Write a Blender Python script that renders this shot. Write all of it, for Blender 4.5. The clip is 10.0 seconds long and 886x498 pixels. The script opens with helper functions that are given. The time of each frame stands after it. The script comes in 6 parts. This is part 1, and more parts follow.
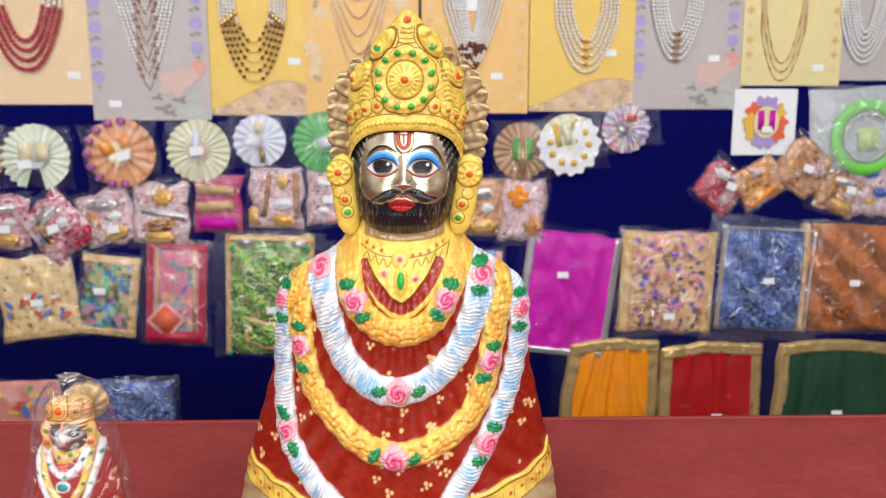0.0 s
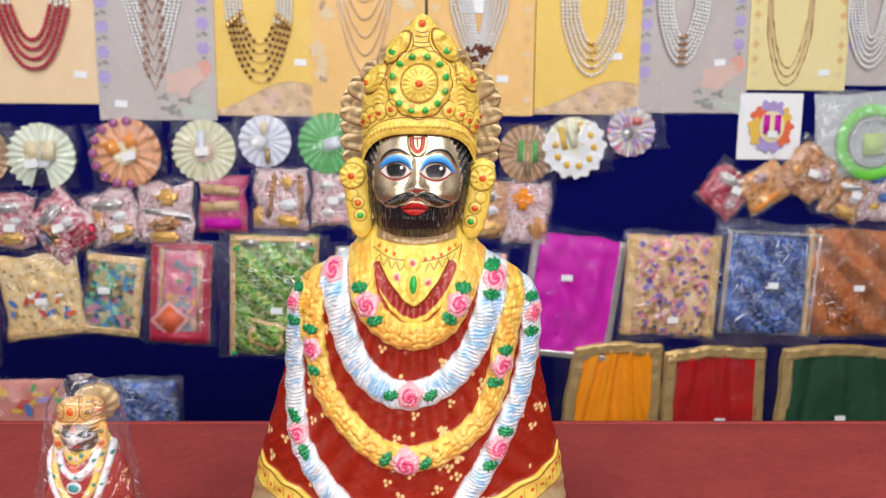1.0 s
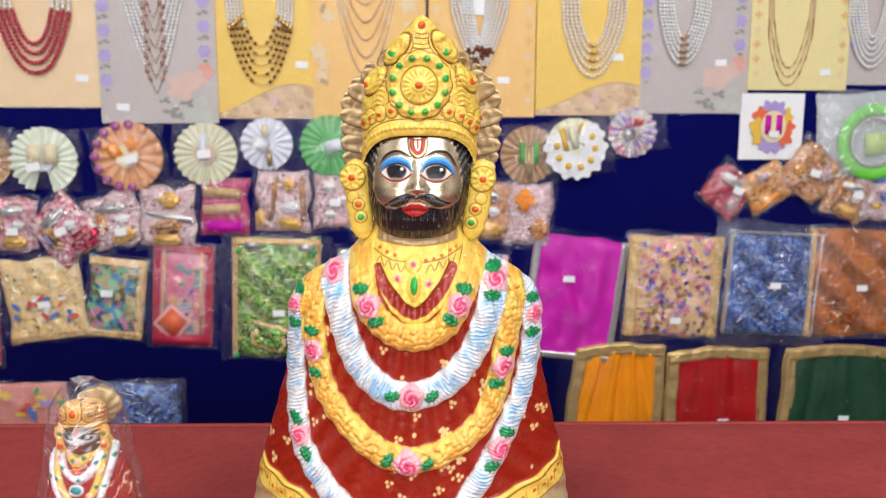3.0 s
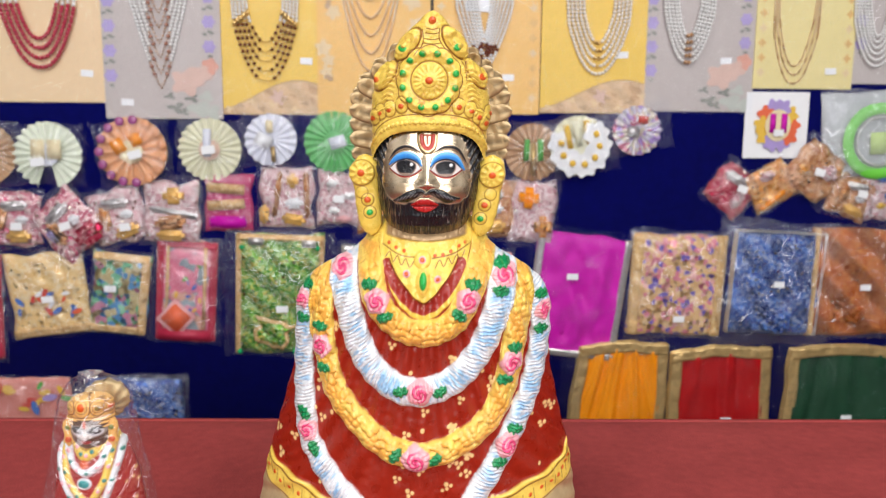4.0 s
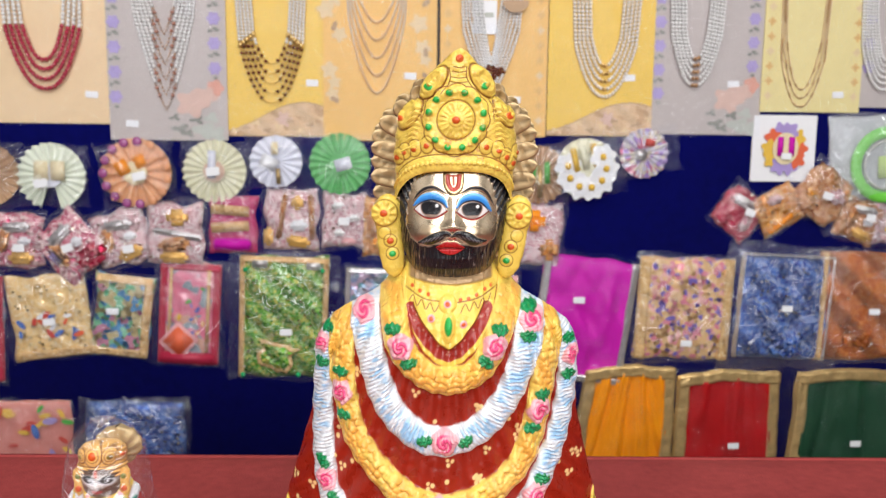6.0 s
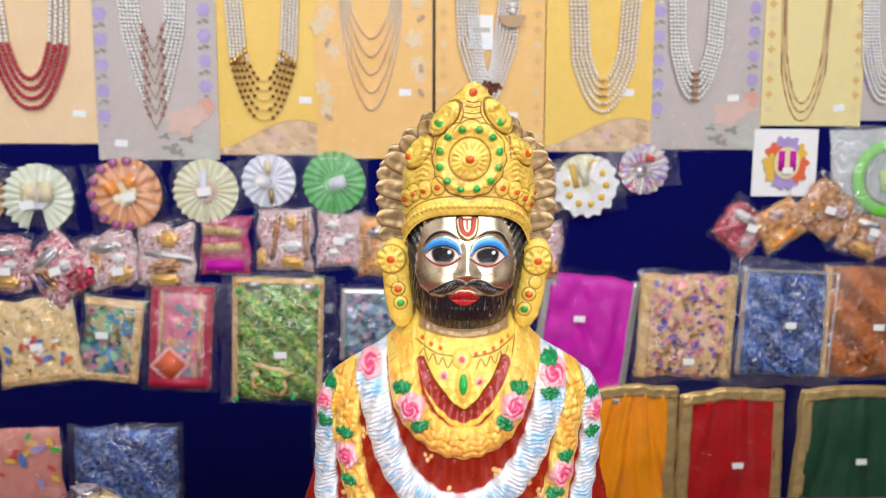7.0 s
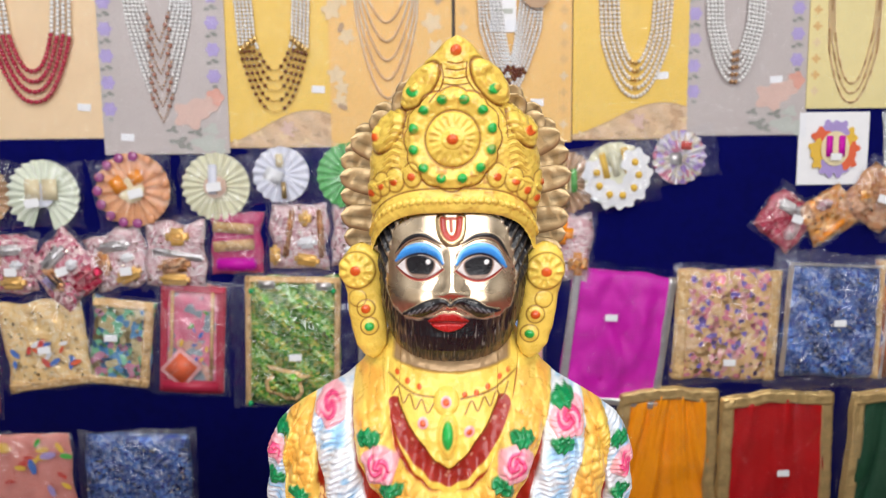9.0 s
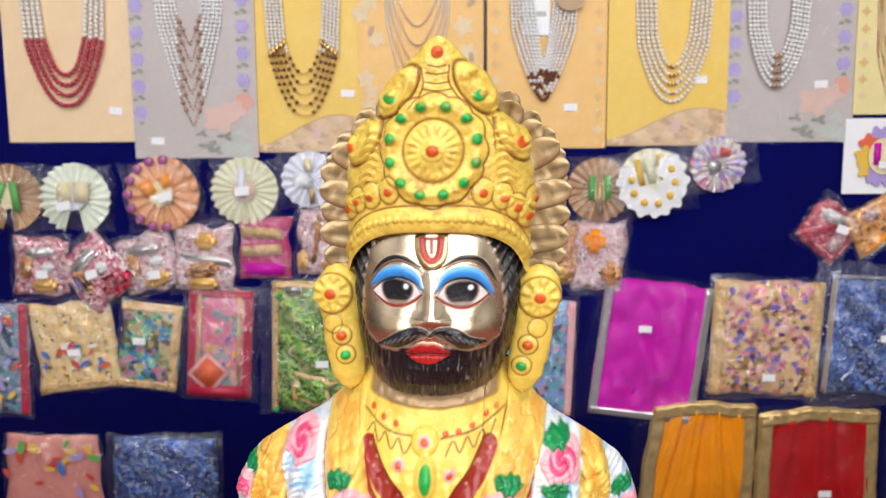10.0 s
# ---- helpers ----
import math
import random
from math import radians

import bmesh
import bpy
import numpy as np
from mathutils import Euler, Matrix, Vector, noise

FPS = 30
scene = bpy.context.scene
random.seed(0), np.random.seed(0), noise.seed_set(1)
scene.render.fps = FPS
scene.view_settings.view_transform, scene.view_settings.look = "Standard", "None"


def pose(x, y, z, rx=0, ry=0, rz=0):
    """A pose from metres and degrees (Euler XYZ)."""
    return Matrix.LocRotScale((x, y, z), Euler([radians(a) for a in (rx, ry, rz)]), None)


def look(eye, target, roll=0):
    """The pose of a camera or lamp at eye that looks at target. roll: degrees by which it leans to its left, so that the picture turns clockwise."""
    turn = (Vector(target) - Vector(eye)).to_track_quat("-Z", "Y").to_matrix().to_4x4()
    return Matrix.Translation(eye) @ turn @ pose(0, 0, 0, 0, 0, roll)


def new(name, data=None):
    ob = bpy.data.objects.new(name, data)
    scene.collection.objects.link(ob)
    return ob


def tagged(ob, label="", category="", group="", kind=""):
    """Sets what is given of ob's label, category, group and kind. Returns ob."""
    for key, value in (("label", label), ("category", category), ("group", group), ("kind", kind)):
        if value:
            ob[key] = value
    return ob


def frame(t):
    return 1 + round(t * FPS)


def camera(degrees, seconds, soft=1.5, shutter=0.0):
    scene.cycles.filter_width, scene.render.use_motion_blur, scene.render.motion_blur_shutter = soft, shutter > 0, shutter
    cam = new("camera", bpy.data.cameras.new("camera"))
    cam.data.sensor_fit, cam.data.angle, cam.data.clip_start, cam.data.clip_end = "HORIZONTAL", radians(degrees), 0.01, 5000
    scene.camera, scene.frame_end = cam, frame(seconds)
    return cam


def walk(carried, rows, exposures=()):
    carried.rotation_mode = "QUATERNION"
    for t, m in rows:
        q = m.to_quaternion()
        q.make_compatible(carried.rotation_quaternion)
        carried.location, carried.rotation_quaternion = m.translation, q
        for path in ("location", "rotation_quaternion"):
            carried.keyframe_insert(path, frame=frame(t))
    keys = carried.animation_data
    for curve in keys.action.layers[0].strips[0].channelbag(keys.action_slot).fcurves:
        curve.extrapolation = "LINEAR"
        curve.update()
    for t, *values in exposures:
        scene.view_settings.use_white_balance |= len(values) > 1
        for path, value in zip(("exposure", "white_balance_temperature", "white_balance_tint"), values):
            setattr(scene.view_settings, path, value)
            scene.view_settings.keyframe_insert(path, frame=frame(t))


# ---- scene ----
import itertools

cam = camera(57.8, 10.0, soft=1.1)
PATH = [
    (0, (-0.0127, -0.3789, 0.9774), (0.1454, 1.5895, 0.6604), -0.01),
    (0.5, (-0.0162, -0.3785, 0.9775), (0.1303, 1.5905, 0.6590), 0.27),
    (1, (-0.0180, -0.3782, 0.9785), (0.1364, 1.5910, 0.6649), 0.42),
    (1.5, (-0.0155, -0.3791, 0.9792), (0.1416, 1.5910, 0.6725), 0.22),
    (2, (-0.0154, -0.3800, 0.9792), (0.1399, 1.5903, 0.6730), 0.11),
    (2.5, (-0.0165, -0.3793, 0.9789), (0.1340, 1.5913, 0.6724), 0.06),
    (4, (-0.0207, -0.3783, 0.9774), (0.1236, 1.5913, 0.6619), 0.43),
    (4.5, (-0.0270, -0.3772, 0.9792), (0.1166, 1.5938, 0.6720), 0.65),
    (5, (-0.0290, -0.3754, 0.9815), (0.1179, 1.5971, 0.6850), 0.67),
    (5.5, (-0.0299, -0.3726, 0.9833), (0.1154, 1.6009, 0.6930), 0.64),
    (7, (-0.0384, -0.3307, 1.0003), (0.1272, 1.6465, 0.7493), 0.17),
    (7.5, (-0.0415, -0.3110, 1.0031), (0.1438, 1.6639, 0.7470), -0.49),
    (8, (-0.0437, -0.2888, 1.0020), (0.1844, 1.6799, 0.7334), -0.02),
    (8.5, (-0.0323, -0.2684, 0.9978), (0.1383, 1.7061, 0.7293), -0.20),
    (9, (-0.0141, -0.2525, 0.9952), (0.0703, 1.7277, 0.7269), -0.66),
    (9.5, (0.0004, -0.2392, 0.9949), (-0.0024, 1.7425, 0.7252), -0.92),
    (10, (0.0041, -0.2274, 0.9973), (-0.0098, 1.7558, 0.7392), -0.36),
]
walk(cam, [(t, look(eye, target, roll)) for t, eye, target, roll in PATH], exposures=[(0.0, 0.0), (10.0, 0.0)])
cam.data.dof.use_dof = True
cam.data.dof.focus_distance = 0.325
cam.data.dof.aperture_fstop = 24.0

# ---- light ----
world = bpy.data.worlds.new("world")
scene.world = world
world.use_nodes = True
world.node_tree.nodes["Background"].inputs[0].default_value = (0.9, 0.95, 1.0, 1)
world.node_tree.nodes["Background"].inputs[1].default_value = 0.3


def area_lamp(name, x, y, z, sx, sy, watts, colour):
    data = bpy.data.lights.new(name, "AREA")
    data.shape, data.size, data.size_y, data.energy, data.color = "RECTANGLE", sx, sy, watts, colour
    ob = new(name, data)
    ob.matrix_world = pose(x, y, z)
    return ob


area_lamp("shop_window_light", 0.0, -1.86, 1.83, 2.96, 1.3, 60.0, (0.97, 0.97, 1.0)).matrix_world = pose(0.0, -1.86, 1.83, 90, 0, 0)
LAMPS = [(-0.8, -0.5), (0.8, -0.5)]
for lx, ly in LAMPS:
    area_lamp("ceiling_lamp", lx, ly, 2.56, 0.58, 0.58, 14.0, (1.0, 0.96, 0.9))


# ---- materials ----
def nodes_of(name):
    m = bpy.data.materials.new(name)
    m.use_nodes = True
    nt = m.node_tree
    return m, nt, nt.nodes["Principled BSDF"]


def add(nt, kind, **sets):
    n = nt.nodes.new(kind)
    for key, value in sets.items():
        if key in n.inputs:
            n.inputs[key].default_value = value
        else:
            setattr(n, key, value)
    return n


def wire(nt, a, out, b, inp):
    nt.links.new(a.outputs[out], b.inputs[inp])


def rgba(c):
    return (c[0], c[1], c[2], 1.0)


def shade(c, k):
    return tuple(min(1.0, v * k) for v in c)


def ramp_of(nt, stops, constant=False):
    r = nt.nodes.new("ShaderNodeValToRGB")
    r.color_ramp.interpolation = "CONSTANT" if constant else "LINEAR"
    el = r.color_ramp.elements
    while len(el) > 1:
        el.remove(el[0])
    el[0].position, el[0].color = stops[0][0], rgba(stops[0][1])
    for p, c in stops[1:]:
        e = el.new(p)
        e.color = rgba(c)
    return r


def surface(name, colour, rough=0.5, metal=0.0, vary=0.12, scale=40.0, bump=0.0, bump_scale=200.0, sheen=0.0, coat=0.0):
    """A plain surface with blotches at one scale, grain at another and a fine relief."""
    m, nt, p = nodes_of(name)
    co = add(nt, "ShaderNodeTexCoord")
    n1 = add(nt, "ShaderNodeTexNoise", Scale=scale, Detail=4.0)
    n2 = add(nt, "ShaderNodeTexNoise", Scale=scale * 7, Detail=2.0)
    mix = add(nt, "ShaderNodeMath", operation="ADD")
    wire(nt, co, "Object", n1, "Vector")
    wire(nt, co, "Object", n2, "Vector")
    wire(nt, n1, "Fac", mix, 0)
    wire(nt, n2, "Fac", mix, 1)
    r = ramp_of(nt, [(0.3, shade(colour, 1 - vary)), (0.75, shade(colour, 1 + vary))])
    half = add(nt, "ShaderNodeMath", operation="MULTIPLY")
    half.inputs[1].default_value = 0.5
    wire(nt, mix, 0, half, 0)
    wire(nt, half, 0, r, "Fac")
    wire(nt, r, "Color", p, "Base Color")
    p.inputs["Roughness"].default_value, p.inputs["Metallic"].default_value = rough, metal
    p.inputs["Sheen Weight"].default_value, p.inputs["Coat Weight"].default_value = sheen, coat
    if bump:
        b = add(nt, "ShaderNodeBump", Strength=bump, Distance=0.001)
        n3 = add(nt, "ShaderNodeTexNoise", Scale=bump_scale, Detail=3.0)
        wire(nt, co, "Object", n3, "Vector")
        wire(nt, n3, "Fac", b, "Height")
        wire(nt, b, "Normal", p, "Normal")
    return m


def cells(name, colours, scale=120.0, rough=0.4, metal=0.0, bump=0.5, stretch=(1, 1, 1), bands=0.0):
    """Printed or brocade cloth: small cells of several colours, with foil threads and a woven relief."""
    m, nt, p = nodes_of(name)
    co = add(nt, "ShaderNodeTexCoord")
    mp = add(nt, "ShaderNodeMapping")
    mp.inputs["Scale"].default_value = stretch
    v = add(nt, "ShaderNodeTexVoronoi", Scale=scale)
    wire(nt, co, "Object", mp, "Vector")
    wire(nt, mp, "Vector", v, "Vector")
    sep = add(nt, "ShaderNodeSeparateColor")
    wire(nt, v, "Color", sep, "Color")
    total = len(colours)
    r = ramp_of(nt, [(i / total, c) for i, c in enumerate(colours)], constant=True)
    wire(nt, sep, "Red", r, "Fac")
    wave = add(nt, "ShaderNodeTexWave", Scale=bands or 10.0, Distortion=1.0, Detail=2.0)
    lean = add(nt, "ShaderNodeMapping")
    lean.inputs["Rotation"].default_value = (0, radians(48), 0)
    wire(nt, co, "Object", lean, "Vector")
    wire(nt, lean, "Vector", wave, "Vector")
    tone = ramp_of(nt, [(0.25, (0.55, 0.55, 0.6)), (0.7, (1.0, 1.0, 1.0))] if bands else [(0.0, (0.86, 0.86, 0.86)), (1.0, (1.0, 1.0, 1.0))])
    wire(nt, wave, "Color", tone, "Fac")
    mul = add(nt, "ShaderNodeMix", data_type="RGBA", blend_type="MULTIPLY")
    mul.inputs[0].default_value = 1.0
    nt.links.new(r.outputs["Color"], mul.inputs[6])
    nt.links.new(tone.outputs["Color"], mul.inputs[7])
    nt.links.new(mul.outputs[2], p.inputs["Base Color"])
    p.inputs["Roughness"].default_value = rough
    foil = add(nt, "ShaderNodeMath", operation="GREATER_THAN")
    foil.inputs[1].default_value = 1.0 - metal
    wire(nt, sep, "Green", foil, 0)
    wire(nt, foil, 0, p, "Metallic")
    b = add(nt, "ShaderNodeBump", Strength=bump, Distance=0.0015)
    n3 = add(nt, "ShaderNodeTexNoise", Scale=60.0, Detail=5.0)
    wire(nt, co, "Object", n3, "Vector")
    blend = add(nt, "ShaderNodeMath", operation="ADD")
    wire(nt, n3, "Fac", blend, 0)
    wire(nt, v, "Distance", blend, 1)
    wire(nt, blend, 0, b, "Height")
    wire(nt, b, "Normal", p, "Normal")
    return m


def film(name, haze=0.02, tint=(0.92, 0.94, 0.97), gloss=0.1):
    """Thin clear plastic: see-through, a little milky, with a sharp gloss that grows at grazing angles."""
    m, nt, p = nodes_of(name)
    out = nt.nodes["Material Output"]
    clear = add(nt, "ShaderNodeBsdfTransparent", Color=rgba((0.97, 0.98, 1.0)))
    milk = add(nt, "ShaderNodeBsdfDiffuse", Color=rgba(tint))
    shine = add(nt, "ShaderNodeBsdfGlossy", Roughness=0.06, Color=(1, 1, 1, 1))
    co = add(nt, "ShaderNodeTexCoord")
    n = add(nt, "ShaderNodeTexNoise", Scale=26.0, Detail=3.0, Distortion=1.4)
    off = add(nt, "ShaderNodeMath", operation="SUBTRACT")
    off.inputs[1].default_value = 0.5
    crease = add(nt, "ShaderNodeMath", operation="ABSOLUTE")
    b = add(nt, "ShaderNodeBump", Strength=0.85, Distance=0.02)
    wire(nt, co, "Object", n, "Vector")
    wire(nt, n, "Fac", off, 0)
    wire(nt, off, 0, crease, 0)
    wire(nt, crease, 0, b, "Height")
    wire(nt, b, "Normal", shine, "Normal")
    m1 = add(nt, "ShaderNodeMixShader", Fac=haze)
    wire(nt, clear, 0, m1, 1)
    wire(nt, milk, 0, m1, 2)
    edge = add(nt, "ShaderNodeLayerWeight", Blend=0.5)
    wire(nt, b, "Normal", edge, "Normal")
    sharp = add(nt, "ShaderNodeMath", operation="POWER")
    sharp.inputs[1].default_value = 4.0
    wire(nt, edge, "Facing", sharp, 0)
    scaled = add(nt, "ShaderNodeMath", operation="MULTIPLY")
    scaled.inputs[1].default_value = 0.4
    wire(nt, sharp, 0, scaled, 0)
    lift = add(nt, "ShaderNodeMath", operation="ADD")
    lift.inputs[1].default_value = gloss
    wire(nt, scaled, 0, lift, 0)
    m2 = add(nt, "ShaderNodeMixShader")
    wire(nt, lift, 0, m2, "Fac")
    wire(nt, m1, 0, m2, 1)
    wire(nt, shine, 0, m2, 2)
    wire(nt, m2, 0, out, "Surface")
    return m


VELVET = surface("blue_velvet", (0.001, 0.002, 0.105), 1.0, vary=0.2, scale=9.0, bump=0.3, bump_scale=700.0)
CLOTH = surface("maroon_cloth", (0.29, 0.047, 0.045), 0.85, vary=0.2, scale=26.0, bump=0.5, bump_scale=700.0)
for matte in (VELVET, CLOTH):
    matte.node_tree.nodes["Principled BSDF"].inputs["Specular IOR Level"].default_value = 0.12
PLASTER = surface("white_plaster", (0.72, 0.71, 0.69), 0.8, vary=0.04, scale=5.0, bump=0.1)
FLOOR = surface("floor_tile", (0.5, 0.48, 0.45), 0.35, vary=0.08, scale=6.0)
WOOD = surface("table_wood", (0.16, 0.09, 0.05), 0.5, vary=0.25, scale=12.0)
LABEL = surface("paper_label", (0.86, 0.86, 0.88), 0.6, vary=0.03, scale=60.0)
FILM = film("clear_film", haze=0.01, gloss=0.085)
FILM_BUST = film("bust_bag_film", haze=0.025, gloss=0.06)
FILM_THIN = film("thin_film", haze=0.0, gloss=0.02)
FILM_MILKY = film("milky_film", haze=0.14)
SEAM = surface("grey_seam", (0.08, 0.07, 0.06), 0.6)
PEARL = surface("pearl_bead", (0.86, 0.85, 0.84), 0.25, vary=0.06, coat=0.4)
PEARL_IVORY = surface("ivory_pearl_bead", (0.86, 0.8, 0.74), 0.25, vary=0.06, coat=0.4)
PEARL_WARM = surface("warm_pearl_bead", (0.86, 0.76, 0.62), 0.28, vary=0.08, coat=0.4)
RUBY = surface("red_bead", (0.46, 0.03, 0.07), 0.2, vary=0.2, coat=0.5)
GARNET = surface("brown_bead", (0.16, 0.04, 0.02), 0.2, vary=0.3, coat=0.5)
GILT = surface("gilt_bead", (0.85, 0.6, 0.25), 0.28, metal=1.0, vary=0.15)
ROSE_BEAD = surface("rose_brown_bead", (0.42, 0.2, 0.14), 0.25, vary=0.25, coat=0.4)
CHAMPAGNE = surface("champagne_bead", (0.82, 0.6, 0.38), 0.3, metal=0.15, vary=0.2)
COPPER = surface("copper_bead", (0.6, 0.36, 0.2), 0.3, metal=0.7, vary=0.2)
GOLD_FOIL = surface("gold_foil", (0.72, 0.5, 0.22), 0.38, metal=0.75, vary=0.25, scale=70.0, bump=0.6, bump_scale=160.0)
GOLD_ROLL = surface("gold_roll", (0.85, 0.5, 0.14), 0.3, metal=0.35, vary=0.15, scale=60.0)
SILVER_FOIL = surface("silver_foil", (0.75, 0.72, 0.72), 0.3, metal=0.8, vary=0.2, scale=90.0, bump=0.9, bump_scale=120.0)


# ---- mesh helpers ----
def part(name, bm, material, parent=None, label="", smooth=True):
    """One mesh object from a bmesh, under a thing or a part."""
    me = bpy.data.meshes.new(name)
    bm.to_mesh(me)
    bm.free()
    me.materials.append(material)
    if smooth:
        me.polygons.foreach_set("use_smooth", [True] * len(me.polygons))
    ob = new(name, me)
    if parent is not None:
        ob.parent = parent
    if label:
        ob["label"] = label
    return ob


def thing(name, m, label, category, group="", kind=""):
    ob = new(name)
    ob.matrix_world = m
    return tagged(ob, label, category, group, kind)


def box_bm(x0, y0, z0, x1, y1, z1, bevel=0.0):
    bm = bmesh.new()
    bmesh.ops.create_cube(bm, size=1.0, matrix=Matrix.Translation(((x0 + x1) / 2, (y0 + y1) / 2, (z0 + z1) / 2)) @ Matrix.Diagonal((x1 - x0, y1 - y0, z1 - z0, 1)))
    if bevel:
        bmesh.ops.bevel(bm, geom=bm.edges[:], offset=bevel, segments=2, affect="EDGES")
    return bm


def grid_bm(nx, ny, f, back=None):
    """A grid sheet from f(u, v) -> (x, y, z), u and v from 0 to 1; with back metres it is closed behind into a solid."""
    bm = bmesh.new()
    rows = [[bm.verts.new(f(i / nx, j / ny)) for i in range(nx + 1)] for j in range(ny + 1)]
    for j in range(ny):
        for i in range(nx):
            bm.faces.new((rows[j][i], rows[j][i + 1], rows[j + 1][i + 1], rows[j + 1][i]))
    if back is not None:
        rim = [rows[0][i] for i in range(nx)] + [rows[j][nx] for j in range(ny)] + [rows[ny][i] for i in range(nx, 0, -1)] + [rows[j][0] for j in range(ny, 0, -1)]
        low = [bm.verts.new((v.co.x, back, v.co.z)) for v in rim]
        for a in range(len(rim)):
            b = (a + 1) % len(rim)
            bm.faces.new((rim[b], rim[a], low[a], low[b]))
        bm.faces.new(low)
    return bm


# ---- setting ----
WALL_Y = 1.124
room = (-2.2, 2.4, -1.9, 2.62)
tagged(part("wall_north", box_bm(room[0], WALL_Y, 0.0, room[1], WALL_Y + 0.12, room[3]), VELVET), "display wall covered in dark blue velvet", "wall", kind="structure")
south = box_bm(room[0], room[2] - 0.12, 0.0, room[1], room[2], 1.16)
for x0, x1, z0, z1 in ((room[0], -1.5, 1.16, 2.5), (1.5, room[1], 1.16, 2.5), (room[0], room[1], 2.5, room[3])):
    bmesh.ops.create_cube(south, size=1.0, matrix=Matrix.Translation(((x0 + x1) / 2, room[2] - 0.06, (z0 + z1) / 2)) @ Matrix.Diagonal((x1 - x0, 0.12, z1 - z0, 1)))
tagged(part("wall_south", south, PLASTER, smooth=False), "plain white plaster wall with a wide shop window", "wall", kind="structure")
tagged(part("wall_west", box_bm(room[0] - 0.12, room[2], 0.0, room[0], WALL_Y, room[3]), PLASTER), "plain white plaster wall", "wall", kind="structure")
tagged(part("wall_east", box_bm(room[1], room[2], 0.0, room[1] + 0.12, WALL_Y, room[3]), PLASTER), "plain white plaster wall", "wall", kind="structure")
tagged(part("ceiling", box_bm(room[0], room[2], room[3], room[1], WALL_Y, room[3] + 0.1), PLASTER), "plain white ceiling", "ceiling", kind="structure")
tagged(part("floor", box_bm(room[0], room[2], -0.1, room[1], WALL_Y, 0.0), FLOOR), "pale shop floor", "floor", kind="structure")


def table():
    t = thing("display_table", pose(0.0, 0.0, 0.0, 0, 0, -3.3), "low display table covered with a maroon cloth", "table")

    def cloth(u, v):
        x, y = -0.75 + 1.5 * u, -0.36 + 0.575 * v
        z = 0.75 + 0.0006 * noise.noise((x * 9, y * 9, 0.3))
        if v == 1.0:
            z = 0.747
        return (x, y, z)
    part("tablecloth", grid_bm(90, 40, cloth), CLOTH, t, "maroon cloth")
    for name, y0, y1 in (("back_drape", 0.214, 0.217), ("front_drape", -0.363, -0.36)):
        part(name, box_bm(-0.75, y0, 0.30, 0.75, y1, 0.7485), CLOTH, t)
    for x0, x1 in ((-0.753, -0.75), (0.75, 0.753)):
        part("side_drape", box_bm(x0, -0.36, 0.30, x1, 0.214, 0.7485), CLOTH, t)
    part("tabletop", box_bm(-0.745, -0.355, 0.72, 0.745, 0.21, 0.746, 0.003), WOOD, t)
    for x in (-0.68, 0.68):
        for y in (-0.3, 0.15):
            part("leg", box_bm(x - 0.025, y - 0.025, 0.0, x + 0.025, y + 0.025, 0.72, 0.003), WOOD, t)


table()


# ---- goods on the display wall ----
BACK = WALL_Y - 0.001


def np_part(name, verts, faces, material, parent=None, label="", smooth=True):
    me = bpy.data.meshes.new(name)
    me.from_pydata([tuple(v) for v in verts], [], [tuple(f) for f in faces])
    me.materials.append(material)
    if smooth:
        me.polygons.foreach_set("use_smooth", [True] * len(me.polygons))
    ob = new(name, me)
    if parent is not None:
        ob.parent = parent
    if label:
        ob["label"] = label
    return ob


def ball(segs=7, rings=5):
    v = [(0.0, 0.0, 1.0)]
    for r in range(1, rings):
        a = math.pi * r / rings
        v += [(math.sin(a) * math.cos(2 * math.pi * s / segs), math.sin(a) * math.sin(2 * math.pi * s / segs), math.cos(a)) for s in range(segs)]
    v.append((0.0, 0.0, -1.0))
    f = [(0, 1 + s, 1 + (s + 1) % segs) for s in range(segs)]
    for r in range(rings - 2):
        a, b = 1 + r * segs, 1 + (r + 1) * segs
        f += [(a + s, b + s, b + (s + 1) % segs, a + (s + 1) % segs) for s in range(segs)]
    last = len(v) - 1
    f += [(last, last - segs + (s + 1) % segs, last - segs + s) for s in range(segs)]
    return np.array(v), f


BALL = ball()


def beads(name, centres, radius, material, parent, label="", squash=1.0):
    v0, f0 = BALL
    verts, faces = [], []
    for k, c in enumerate(centres):
        verts.append(v0 * np.array([radius, radius, radius * squash]) + np.array(c))
        faces += [tuple(i + k * len(v0) for i in f) for f in f0]
    return np_part(name, np.concatenate(verts), faces, material, parent, label)


def drop_curve(zb, hw, bh, power, top_hw, top):
    """A hanging strand: a V or U of the given depth, then two legs to the top; from one end to the other, finely sampled."""
    xs = np.linspace(-hw, hw, 240)
    low = np.stack([xs, zb + bh * np.abs(xs / hw) ** power], 1)
    leg = np.linspace(0, 1, 80)[1:, None]
    right = low[-1] + leg * (np.array([top_hw, top]) - low[-1])
    left = right * np.array([-1, 1])
    return np.concatenate([left[::-1], low, right])


def spaced(curve, step):
    d = np.concatenate([[0], np.cumsum(np.hypot(*np.diff(curve, axis=0).T))])
    s = np.arange(step / 2, d[-1], step)
    return np.stack([np.interp(s, d, curve[:, 0]), np.interp(s, d, curve[:, 1])], 1)


